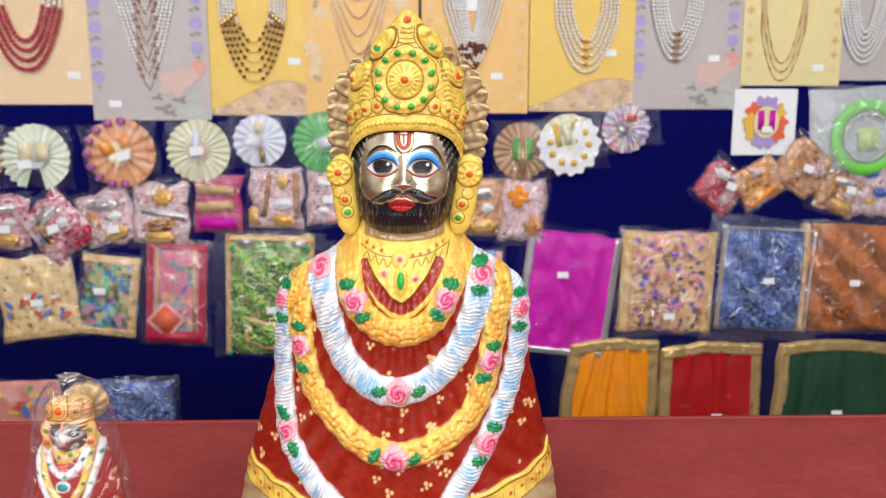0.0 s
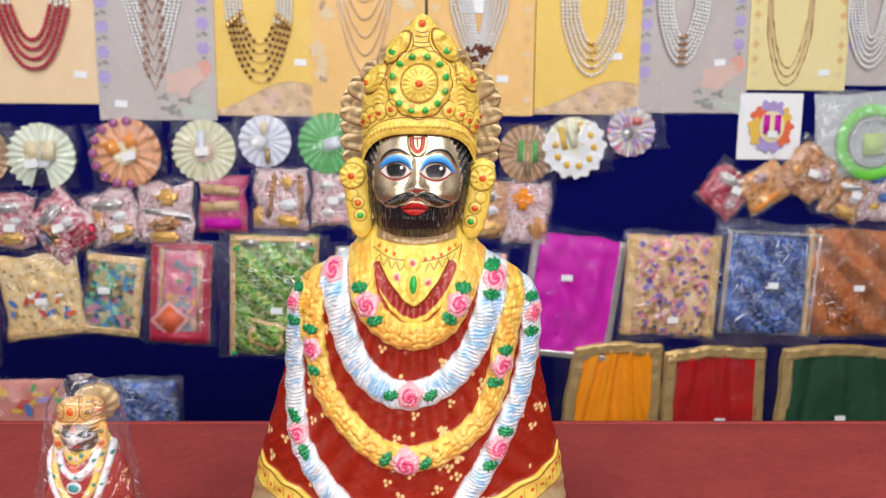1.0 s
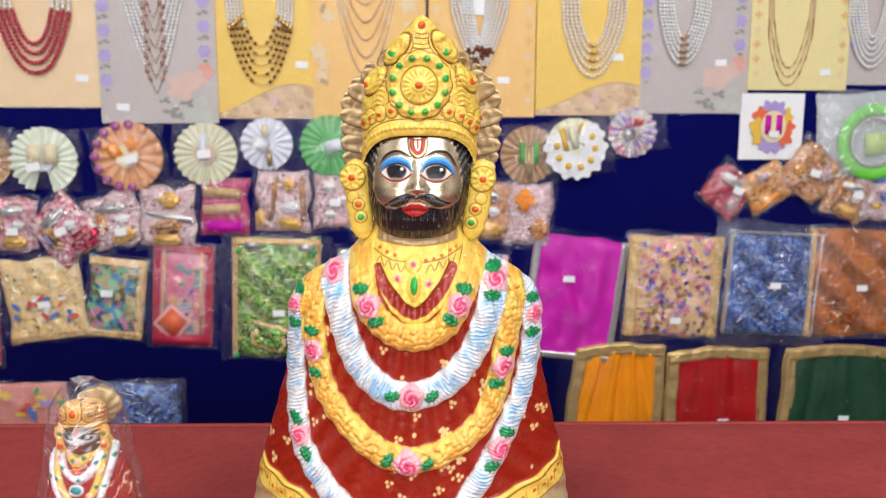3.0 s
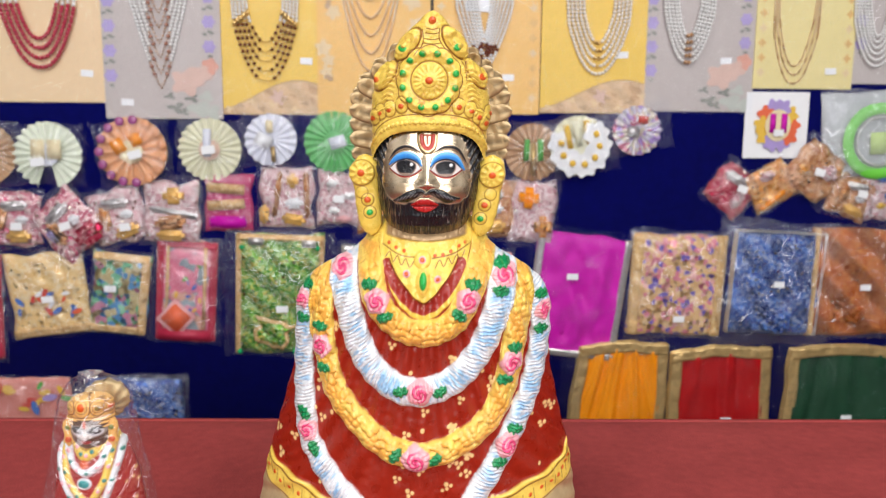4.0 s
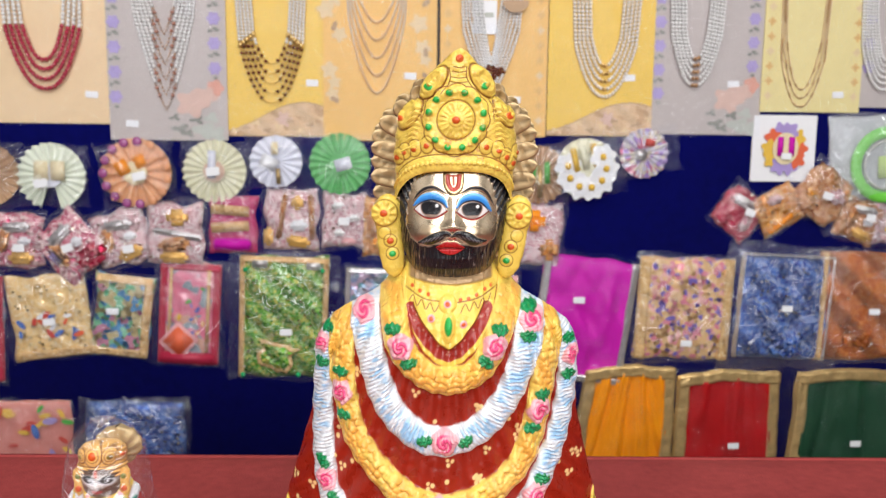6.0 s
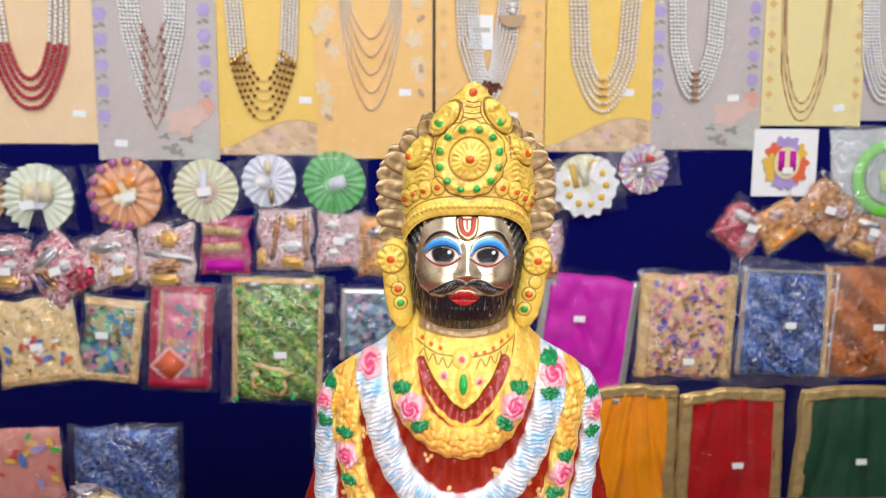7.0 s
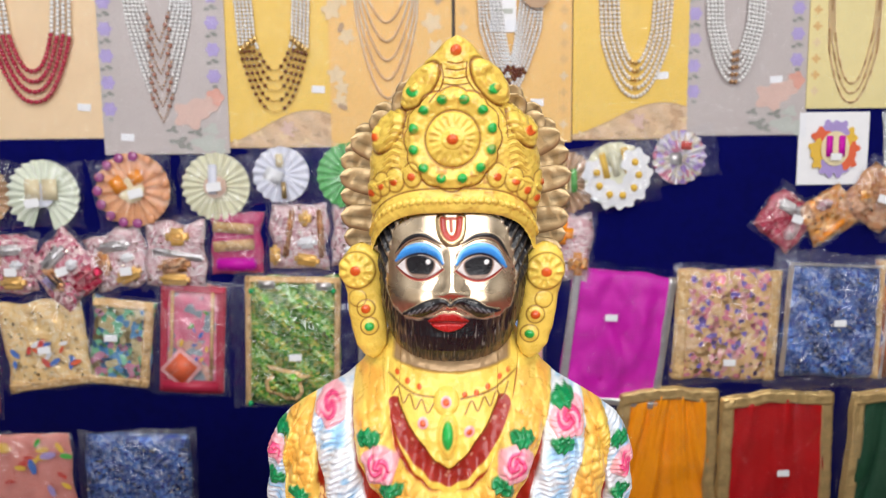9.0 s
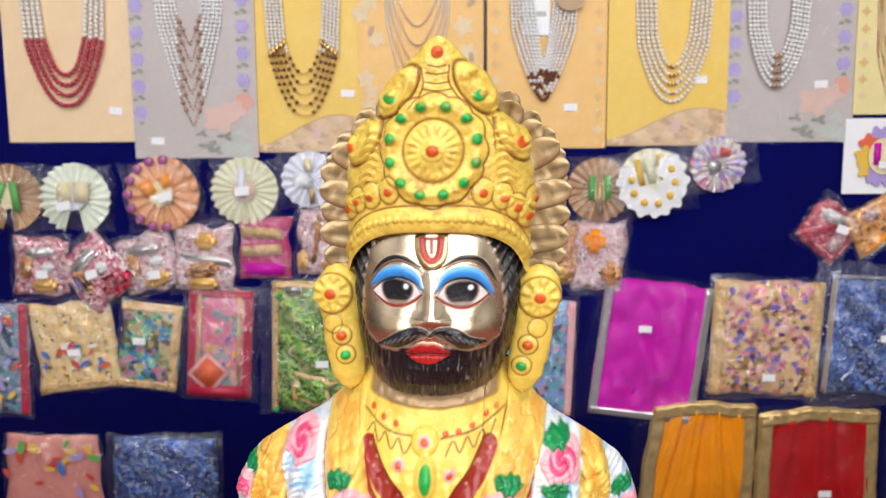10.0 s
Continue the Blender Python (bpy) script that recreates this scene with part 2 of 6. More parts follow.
def necklace(name, label, cx, strands, radius, main, accent, is_accent, squash=1.0, wobble=0.0, gap=2.02, links=None):
    ob = thing(name, pose(cx, BACK - 0.006, 0.0), label, "necklace", "necklaces on cards")
    for k, (zb, hw, bh, power, top_hw) in enumerate(strands):
        c = spaced(drop_curve(zb, hw, bh, power, top_hw, 1.34), radius * 2.02)
        pts = [(x + random.uniform(-1, 1) * wobble, -radius - 0.0006 * (k % 2), z + random.uniform(-1, 1) * wobble) for x, z in c]
        a = [p for p in pts if not is_accent(p[0], p[2], k)]
        b = [p for p in pts if is_accent(p[0], p[2], k)]
        if links:
            b, c2 = [p for i, p in enumerate(b) if i % 2 and abs(p[0]) > 0.009], [p for i, p in enumerate(b) if not i % 2 or abs(p[0]) <= 0.009]
            if c2:
                tagged(beads("link_strand", c2, radius * 0.6, links, ob), kind="stuff")
        if a:
            tagged(beads("strand", a, radius, main, ob, squash=squash), kind="stuff")
        if b:
            tagged(beads("accent_strand", b, radius * 1.12, accent, ob, squash=squash), kind="stuff")
    return ob


LAYER = itertools.count()


def flat_shape(points, y):
    """A flat printed or cut piece; each one lies a hair above the last."""
    bm = bmesh.new()
    y -= 0.00002 * (next(LAYER) % 40)
    bm.faces.new([bm.verts.new((x, y, z)) for x, z in points][::-1])
    return bm


def blob_points(cx, cz, r, lobes, deep, squash=1.0, turn=0.0, n=40):
    return [(cx + r * (1 + deep * math.cos(lobes * a + turn)) * math.cos(a), cz + squash * r * (1 + deep * math.cos(lobes * a + turn)) * math.sin(a)) for a in (2 * math.pi * i / n for i in range(n))]


LILAC_PRINT = surface("lilac_print", (0.42, 0.34, 0.62), 0.6, vary=0.15)
CORAL_PRINT = surface("coral_print", (0.72, 0.36, 0.28), 0.6, vary=0.15)
PEACH_PRINT = surface("peach_print", (0.68, 0.47, 0.4), 0.6, vary=0.1)
LEAF_PRINT = surface("grey_leaf_print", (0.3, 0.3, 0.27), 0.6, vary=0.2)
SAGE_PRINT = surface("sage_print", (0.5, 0.52, 0.47), 0.6, vary=0.1)
BEIGE_PRINT = cells("beige_print", [(0.72, 0.5, 0.3), (0.75, 0.53, 0.33), (0.7, 0.48, 0.29), (0.76, 0.55, 0.36), (0.6, 0.38, 0.22)], 90.0, 0.6, bump=0.05)
TAN_PRINT = surface("tan_print", (0.5, 0.33, 0.2), 0.6)
FAINT_PRINT = surface("faint_print", (0.72, 0.45, 0.17), 0.6)
CREAM_PRINT = surface("cream_print", (0.78, 0.6, 0.36), 0.6)
CARD_LOOKS = {
    "cream": (surface("cream_card", (0.82, 0.6, 0.36), 0.55, vary=0.05, scale=9.0), "cream"),
    "grey": (surface("lilac_grey_card", (0.52, 0.46, 0.44), 0.55, vary=0.05, scale=9.0), "lilac-grey floral"),
    "yellow": (surface("yellow_card", (0.84, 0.56, 0.1), 0.5, vary=0.06, scale=9.0), "bright yellow"),
    "orange": (surface("orange_card", (0.84, 0.51, 0.16), 0.5, vary=0.06, scale=9.0), "orange-yellow floral"),
    "pale": (surface("pale_yellow_card", (0.8, 0.68, 0.32), 0.5, vary=0.05, scale=9.0), "pale yellow"),
}


def card(x0, x1, z0, look_of, deco, proud=0.0):
    mat, word = CARD_LOOKS[look_of]
    w, h = x1 - x0, 1.36 - z0
    ob = thing("necklace_card", pose((x0 + x1) / 2, BACK - proud, z0), word + " necklace display card hung on the velvet wall", "display card", "necklace cards")
    part("board", box_bm(-w / 2, -0.0022, 0.0, w / 2, 0.0, h, 0.0006), mat, ob, smooth=False)
    y = -0.0028
    if deco == "floral":
        for side, zs in ((-0.44, (0.075, 0.118, 0.161, 0.204, 0.247)), (0.4, (0.127, 0.17, 0.213, 0.256))):
            for z in zs:
                part("printed_flower", flat_shape(blob_points(side * w, z, 0.011, 6, 0.14), y), LILAC_PRINT, ob)
                for dx, dz in ((-0.006, 0.021), (0.006, 0.024), (0.0, -0.017)):
                    part("printed_leaf", flat_shape(blob_points(side * w + dx, z + dz, 0.0045, 1, 0.3, 0.6, dx * 400), y), LEAF_PRINT, ob)
        part("printed_flower", flat_shape(blob_points(0.4 * w, 0.092, 0.0145, 5, 0.12), y), CORAL_PRINT, ob)
        part("printed_bloom", flat_shape(blob_points(0.2 * w, 0.065, 0.026, 5, 0.22, 0.85), y), PEACH_PRINT, ob)
        part("printed_bloom", flat_shape(blob_points(0.31 * w, 0.077, 0.02, 5, 0.2, 0.8, 1.0), y - 0.0003), PEACH_PRINT, ob)
        for dx, dz, r in ((0.1, 0.02, 0.012), (0.16, 0.012, 0.009), (0.24, 0.036, 0.01), (0.05, 0.04, 0.008)):
            part("printed_leaf", flat_shape(blob_points(dx * w, dz, r, 3, 0.5, 0.6, r * 300), y), LEAF_PRINT, ob)
        for dx, dz, r in ((0.3, 0.018, 0.018), (0.4, 0.012, 0.016), (0.36, 0.04, 0.012)):
            part("printed_leaf", flat_shape(blob_points(dx * w, dz, r, 3, 0.3, 0.7, r * 200), y), SAGE_PRINT, ob)
    if deco == "wave":
        top = [(-w / 2 + w * i / 24, 0.033 + 0.027 * math.sin(math.pi * (i / 24 - 0.35) * 1.15)) for i in range(25)]
        part("wave_border", flat_shape([(-w / 2, 0.0005)] + top + [(w / 2, 0.0005)], y), BEIGE_PRINT, ob, "beige wavy printed border")
        line = [(x, z + 0.0018) for x, z in top]
        part("wave_line", flat_shape(line + top[::-1], y - 0.0004), TAN_PRINT, ob)
        part("printed_flower", flat_shape(blob_points(0.08 * w, 0.03, 0.012, 6, 0.3), y - 0.0004), PEACH_PRINT, ob)
        for k in range(9):
            bx, bz = (k / 9 - 0.42) * w, 0.01 + 0.012 * (k % 3) * (0.4 + 0.6 * k / 9)
            part("printed_sprig", flat_shape(blob_points(bx, bz, 0.006, 3, 0.5, 0.6, k * 1.3), y - 0.0004), TAN_PRINT if k % 2 else CREAM_PRINT, ob)
    if deco == "blossom":
        for k in range(16):
            x = random.choice((-0.42, 0.4)) * w + random.uniform(-0.014, 0.014)
            part("printed_flower", flat_shape(blob_points(x, 0.02 + k * 0.021, random.uniform(0.009, 0.015), 5, 0.25, turn=k), y), CREAM_PRINT, ob)
        for k in range(8):
            part("printed_leaf", flat_shape(blob_points(random.choice((-0.4, 0.4)) * w, 0.03 + k * 0.043, 0.006, 2, 0.4, turn=k), y - 0.0003), TAN_PRINT, ob)
    if deco == "edge":
        for s in (-0.43, 0.43):
            for k in range(11):
                part("printed_motif", flat_shape(blob_points(s * w, 0.03 + k * 0.027, 0.0062, 4, 0.3), y), FAINT_PRINT if k % 3 else CREAM_PRINT, ob)
    sleeve = part("sleeve", grid_bm(14, 24, lambda u, v: ((u - 0.5) * (w - 0.004), -0.0075 - 0.004 * noise.noise((u * 2.2 + x0 * 9, v * 4, 1.0)) - 0.004 * (1 - v) ** 6, -0.004 + (h - 0.002) * v)), FILM_THIN, ob, "thin clear plastic sleeve")
    sleeve.visible_shadow = False
    return ob


def sticker(parent, x, z, y, w=0.022, h=0.012, turn=0.0):
    ob = part("price_label", box_bm(-w / 2, -0.0004, -h / 2, w / 2, 0.0004, h / 2, 0.0003), LABEL, parent, "blank white price label", smooth=False)
    ob.matrix_local = pose(x, y, z, 0, turn, 0)
    return ob


# x from, x to and bottom of each card
CARDS = [
    ((-0.728, 1.004), (-0.512, 1.006), "cream", "plain", 0.0, (140, 132)),
    ((-0.517, 0.977), (-0.311, 0.978), "grey", "floral", 0.004, (214, 184)),
    ((-0.314, 0.986), (-0.139, 0.987), "yellow", "wave", 0.0, (531, 110)),
    ((-0.141, 0.979), (0.063, 0.981), "orange", "blossom", 0.003, (0, 0)),
    ((0.069, 0.989), (0.266, 0.991), "orange", "edge", 0.0, (0, 0)),
    ((0.267, 0.993), (0.464, 0.994), "yellow", "wave", 0.003, (1092, 100)),
    ((0.462, 0.997), (0.674, 0.999), "grey", "floral", 0.0, (1277, 110)),
    ((0.671, 1.041), (0.865, 1.043), "pale", "edge", 0.003, (1460, 129)),
    ((0.865, 1.051), (1.082, 1.054), "grey", "floral", 0.0, (0, 0)),
]
made_cards = [card(a[0], b[0], (a[1] + b[1]) / 2, lk, deco, proud) for a, b, lk, deco, proud, _ in CARDS]
for k, at_ in ((0, (-0.547, 1.056)), (1, (-0.478, 1.006)), (2, (-0.161, 1.082)), (3, (0.015, 1.097)), (4, (0.207, 1.057)), (5, (0.419, 1.100)), (6, (0.618, 1.092)), (7, (0.821, 1.075))):
    o = made_cards[k].location
    sticker(made_cards[k], at_[0] - o[0], at_[1] - o[2], -0.0035, turn=4.0 - k)
part("seam", box_bm((0.062, 1.194)[0], BACK - 0.002, 0.98, (0.068, 1.194)[0], BACK, 1.36), SEAM)
tagged(bpy.data.objects["seam"], "dark narrow gap between wall panels", "trim", kind="structure")


def zof(p):
    return p[1]


k1 = (-0.623, 1.172)
necklace("bead_necklace", "red bead necklace with white bead ends on a cream card", k1[0],
         [(zof((-0.631, 1.065)) + 0.0165 * i, 0.062 - 0.009 * i, 0.1 - 0.012 * i, 2.3, 0.072 - 0.008 * i) for i in range(4)], 0.0036, PEARL, RUBY, lambda x, z, k: z < 1.172, wobble=0.0003)
k2 = (-0.417, 1.176)
necklace("pearl_necklace", "white pearl necklace in nested V rows with copper beads", k2[0],
         [(zof((-0.424, 1.032)) + 0.026 * i, 0.05 - 0.0055 * i, 0.16 - 0.02 * i, 1.25, 0.064 - 0.0072 * i) for i in range(6)], 0.0033, PEARL, ROSE_BEAD, lambda x, z, k: abs(x) < 0.019, links=COPPER)
k3 = (-0.232, 1.179)
n3 = necklace("bead_necklace", "white pearl necklace with brown bead loops and gilt tips", k3[0],
         [(zof((-0.236, 1.046)) + 0.017 * i, 0.055 - 0.006 * i, 0.1 - 0.012 * i, 2.2, 0.066 - 0.006 * i) for i in range(5)], 0.003, PEARL, GARNET, lambda x, z, k: z < 1.15, links=GILT)
for s in (-1, 1):
    beads("tip_row", [(s * (0.03 + 0.0058 * i), -0.006, 1.164 - 0.0045 * i) for i in range(5)], 0.0034, GILT, n3, squash=1.8)
k4 = (-0.045, 1.182)
necklace("chain_necklace", "copper-coloured layered chain necklace with small drops", k4[0],
         [(zof((-0.046, 1.066)) + 0.031 * i, 0.05 - 0.004 * i, 0.13 - 0.02 * i, 1.9, 0.058 - 0.005 * i) for i in range(5)], 0.0021, PEARL_WARM, CHAMPAGNE, lambda x, z, k: abs(x) < 0.04 - 0.004 * k)
k5 = (0.161, 1.186)
necklace("pearl_necklace", "broad white pearl necklace ending in a brown bead cluster", k5[0],
         [(zof((0.163, 1.068)) + 0.01 * i, 0.05 - 0.0052 * i, 0.11, 1.45, 0.06 - 0.0058 * i) for i in range(7)], 0.003, PEARL, GARNET, lambda x, z, k: z < 1.118 - abs(x) * 0.3 and abs(x) < 0.026 and int(x * 900 + z * 700 + 90) % 3 > 0)
k6 = (0.372, 1.190)
necklace("pearl_necklace", "ivory pearl necklace with gilt centre beads", k6[0],
         [(zof((0.376, 1.065)) + 0.014 * i, 0.056 - 0.007 * i, 0.09 - 0.009 * i, 2.1, 0.068 - 0.0075 * i) for i in range(5)], 0.0035, PEARL_IVORY, GILT, lambda x, z, k: abs(x) < 0.006 and k > 0)
k7 = (0.542, 1.193)
necklace("pearl_necklace", "white pearl necklace with copper centre beads", k7[0],
         [(zof((0.548, 1.088)) + 0.012 * i, 0.046 - 0.006 * i, 0.09 - 0.009 * i, 2.2, 0.056 - 0.007 * i) for i in range(5)], 0.0034, PEARL, COPPER, lambda x, z, k: abs(x) < 0.005)
k8 = (0.748, 1.196)
necklace("chain_necklace", "thin gilt chain necklace on a pale yellow card", k8[0],
         [(zof((0.759, 1.052)) + 0.016 * i, 0.042 - 0.004 * i, 0.09, 2.2, 0.05 - 0.004 * i) for i in range(3)], 0.0016, CHAMPAGNE, COPPER, lambda x, z, k: int(abs(x) * 300) % 3 == 0)
k9 = (0.907, 1.199)
necklace("pearl_necklace", "white pearl necklace on a grey card", k9[0],
         [(zof((0.918, 1.086)) + 0.011 * i, 0.047 - 0.005 * i, 0.08, 2.2, 0.055 - 0.005 * i) for i in range(6)], 0.003, PEARL, PEARL, lambda x, z, k: False)
brand_tag = thing("paper_tag", pose((0.149, 1.203)[0], BACK - 0.0055, (0.149, 1.203)[1]), "white paper tag with an unreadable grey word", "tag")
part("paper", box_bm(-0.022, -0.0004, -0.03, 0.022, 0.0004, 0.03, 0.0003), LABEL, brand_tag, smooth=False)
part("print_bar", box_bm(-0.016, -0.0012, 0.0, 0.016, -0.0006, 0.008), SAGE_PRINT, brand_tag, smooth=False)
brooch = thing("brooch", pose((0.203, 1.232)[0], BACK - 0.014, (0.203, 1.232)[1]), "gilt fan-shaped brooch hung over the pearls", "brooch")
part("fan", flat_shape([(0.024 * math.cos(math.pi + math.pi * i / 16), 0.022 * math.sin(math.pi + math.pi * i / 16)) for i in range(17)], -0.004), TAN_PRINT, brooch)
beads("stone", [(0.0, -0.004, 0.006), (0.0, -0.004, 0.016)], 0.006, PEARL, brooch)


# ---- bags ----
def film_sheet(w, h, depth, seed, flat=0.003, bump_=0.005, n=40):
    def f(u, v):
        x, z = (u - 0.5) * w, (v - 0.5) * h
        e = (1 - abs(2 * u - 1) ** 5) * (1 - abs(2 * v - 1) ** 5)
        r = noise.noise((x * 32 + seed, z * 32, seed)) + 0.6 * abs(noise.noise((x * 75, z * 75 + seed, 2.0)))
        x += 0.009 * noise.noise((v * 2.3, seed, 4.0)) * (2 * u - 1) + 0.008 * noise.noise((seed, 3.0, 1.0)) * (2 * v - 1)
        z += 0.009 * noise.noise((u * 2.3, seed, 9.0)) * (2 * v - 1) + 0.008 * noise.noise((seed, 1.0, 5.0)) * (2 * u - 1)
        rim = min(min(u, 1 - u) * w, min(v, 1 - v) * h)
        hem = 0.004 * math.exp(-((rim - 0.006) / 0.003) ** 2)
        return (x, -flat - depth * e - bump_ * r * (0.35 + e) - hem, z)
    return grid_bm(n, n, f)


def clear_bag(bm, parent, material=FILM):
    ob = part("bag", bm, material, parent, "crinkled clear plastic bag")
    ob.visible_shadow = False
    return ob


def pillow(w, h, depth, seed, folds=0.003, n=22, sag=0.0):
    def f(u, v):
        a, b = 2 * u - 1, 2 * v - 1
        e = (1 - abs(a) ** 6) * (1 - abs(b) ** 6)
        x = a * w / 2 + 0.009 * noise.noise((b * 1.6, seed, 1.0)) * a + 0.008 * noise.noise((seed, 3.0, 1.0)) * b
        z = b * h / 2 + 0.009 * noise.noise((a * 1.6, seed, 7.0)) * b - sag * (1 - a * a) * b + 0.008 * noise.noise((seed, 1.0, 5.0)) * a
        r = noise.noise((a * 3.2 + seed, b * 2.2, seed)) + 0.8 * noise.noise((a * 5 + b * 4 + seed, b * 2 - a, 3.0)) + 0.4 * noise.noise((a * 11 + seed, b * 10, 3.0))
        return (x, -0.0015 - depth * max(0.0, e) ** 0.5 - folds * r * e, z)
    return grid_bm(n, n, f, back=0.0)


def spot(tl, br):
    return ((tl[0] + br[0]) / 2, (tl[1] + br[1]) / 2, abs(br[0] - tl[0]), abs(tl[1] - br[1]))


def packet(label, tl, br, turn, fabric, depth=0.006, margin=(0.008, 0.008), border=None, tag=None, bag=FILM, group="bagged costume packets", name="costume_packet", seed=1.0, lift=0.0, folds=0.005):
    cx, cz, w, h = spot(tl, br)
    ob = thing(name, pose(cx, BACK - lift, cz, 0, turn, 0), label, "packet", group)
    fw, fh = w - 2 * margin[0], h - 2 * margin[1]
    part("fabric", pillow(fw, fh, depth, seed, folds), fabric, ob)
    if border:
        mat, bw, sides = border
        for s in sides:
            if s in "lr":
                sx = -1 if s == "l" else 1
                m = grid_bm(4, 20, lambda u, v, sx=sx: (sx * (fw / 2 - bw * u), -0.006 - depth * 1.05 * (0.45 + 0.5 * u) - 0.0016 * noise.noise((v * 9, u * 2, seed + sx)), (v - 0.5) * fh * 0.99), back=0.0)
            else:
                sz = -1 if s == "b" else 1
                m = grid_bm(20, 4, lambda u, v, sz=sz: ((u - 0.5) * fw * 0.99, -0.006 - depth * 1.05 * (0.45 + 0.5 * v) - 0.0016 * noise.noise((u * 9, v * 2, seed + sz)), sz * (fh / 2 - bw * v)), back=0.0)
            part("border", m, mat, ob)
    if bag is not None:
        clear_bag(film_sheet(w, h, depth + 0.008, seed + 3), ob, bag)
    if tag:
        sticker(ob, tag[0] * w, tag[1] * h, -depth - 0.013, turn=-turn * 0.7)
    return ob


def chips(ob, count, w, h, y, mats, size, seed, drop=0.0):
    """Small flat motifs scattered on a cloth."""
    rnd = random.Random(seed)
    for k in range(count):
        x, z = rnd.uniform(-w, w) / 2, drop + rnd.uniform(-h, h) / 2
        a = rnd.uniform(0, 6.28)
        r = size * rnd.uniform(0.7, 1.2)
        pts = [(x + r * math.cos(t) * math.cos(a) - 0.45 * r * math.sin(t) * math.sin(a), z + r * math.cos(t) * math.sin(a) + 0.45 * r * math.sin(t) * math.cos(a)) for t in (2 * math.pi * i / 10 for i in range(10))]
        part("motif", flat_shape(pts, y - 0.0006), mats[k % len(mats)], ob)


def sparkle(ob, count, w, h, y, seed, mat):
    """Tiny tilted sequins scattered over a cloth."""
    rnd = random.Random(seed)
    verts, faces = [], []
    for k in range(count):
        x, z, r = rnd.uniform(-w, w) / 2, rnd.uniform(-h, h) / 2, rnd.uniform(0.0012, 0.0028)
        m = Euler((radians(rnd.uniform(-8, 34)), 0, radians(rnd.uniform(-24, 24)))).to_matrix()
        for i in range(6):
            p = m @ Vector((r * math.cos(i * 1.0472), 0, r * math.sin(i * 1.0472)))
            verts.append((x + p.x, y + p.y, z + p.z))
        faces.append(tuple(range(k * 6, k * 6 + 6)))
    return tagged(np_part("sequins", verts, faces, mat, ob, "scattered glittering sequins", smooth=False), kind="stuff")


# ---- cloths ----
GOLD_BROCADE = cells("gold_brocade", [(0.72, 0.46, 0.2), (0.78, 0.52, 0.24), (0.7, 0.44, 0.2), (0.8, 0.6, 0.34), (0.66, 0.4, 0.18)], 260.0, 0.38, 0.12, 0.5)
GOLD_CREAM = cells("gold_cream", [(0.82, 0.56, 0.24), (0.86, 0.62, 0.3), (0.8, 0.52, 0.22), (0.84, 0.66, 0.4)], 160.0, 0.4, 0.06, 0.5)
EMERALD = surface("green_gem", (0.02, 0.42, 0.14), 0.15, vary=0.2, coat=0.5)
GOLD_FLORAL = cells("gold_floral", [(0.74, 0.45, 0.2), (0.78, 0.5, 0.24), (0.72, 0.44, 0.2), (0.8, 0.56, 0.3), (0.76, 0.5, 0.26), (0.7, 0.22, 0.3), (0.2, 0.14, 0.5), (0.8, 0.42, 0.4)], 115.0, 0.4, 0.25, 0.5)
GREEN_SEQUIN = cells("green_sequin", [(0.12, 0.36, 0.04), (0.2, 0.44, 0.06), (0.06, 0.26, 0.03), (0.3, 0.46, 0.1), (0.55, 0.5, 0.1), (0.4, 0.6, 0.25)], 200.0, 0.28, 0.3, 0.8, (1, 1, 1.2), bands=8.0)
GREEN_FLORAL = cells("green_floral", [(0.5, 0.4, 0.2), (0.55, 0.45, 0.24), (0.14, 0.42, 0.24), (0.2, 0.48, 0.3), (0.5, 0.2, 0.3), (0.08, 0.26, 0.5)], 90.0, 0.4, 0.25, 0.5)
BLUE_SEQUIN = cells("blue_sequin", [(0.05, 0.12, 0.42), (0.08, 0.18, 0.5), (0.04, 0.07, 0.32), (0.12, 0.24, 0.58), (0.3, 0.36, 0.56)], 220.0, 0.28, 0.35, 0.9, bands=6.0)
BLUE_GREY = cells("teal_floral", [(0.16, 0.22, 0.4), (0.2, 0.3, 0.42), (0.14, 0.34, 0.36), (0.42, 0.3, 0.4), (0.36, 0.4, 0.5)], 120.0, 0.35, 0.35, 0.7)
COPPER_CLOTH = cells("copper_cloth", [(0.52, 0.13, 0.025), (0.6, 0.17, 0.03), (0.46, 0.1, 0.02), (0.68, 0.26, 0.06)], 300.0, 0.35, 0.2, 0.6, bands=5.0)
PINK_PRINT = cells("pink_print", [(0.75, 0.2, 0.3), (0.78, 0.24, 0.34), (0.74, 0.22, 0.32), (0.76, 0.26, 0.36), (0.7, 0.4, 0.3), (0.3, 0.36, 0.4)], 70.0, 0.5, 0.0, 0.4)
CORAL_CLOTH = surface("coral_cloth", (0.68, 0.24, 0.2), 0.6, vary=0.1, bump=0.4)
MAGENTA = surface("magenta_satin", (0.6, 0.008, 0.4), 0.5, vary=0.1, scale=25.0, bump=0.4, bump_scale=40.0)
MAGENTA_RED = surface("magenta_red_cloth", (0.5, 0.02, 0.14), 0.45, vary=0.15, scale=40.0, bump=0.5, bump_scale=60.0)
ORANGE = surface("orange_satin", (1.0, 0.31, 0.004), 0.42, vary=0.12, scale=20.0, bump=0.4, bump_scale=30.0)
RED = surface("red_satin", (0.44, 0.002, 0.005), 0.5, vary=0.15, scale=20.0, bump=0.4, bump_scale=30.0)
GREEN = surface("dark_green_satin", (0.012, 0.06, 0.028), 0.5, vary=0.2, scale=20.0, bump=0.4, bump_scale=30.0)
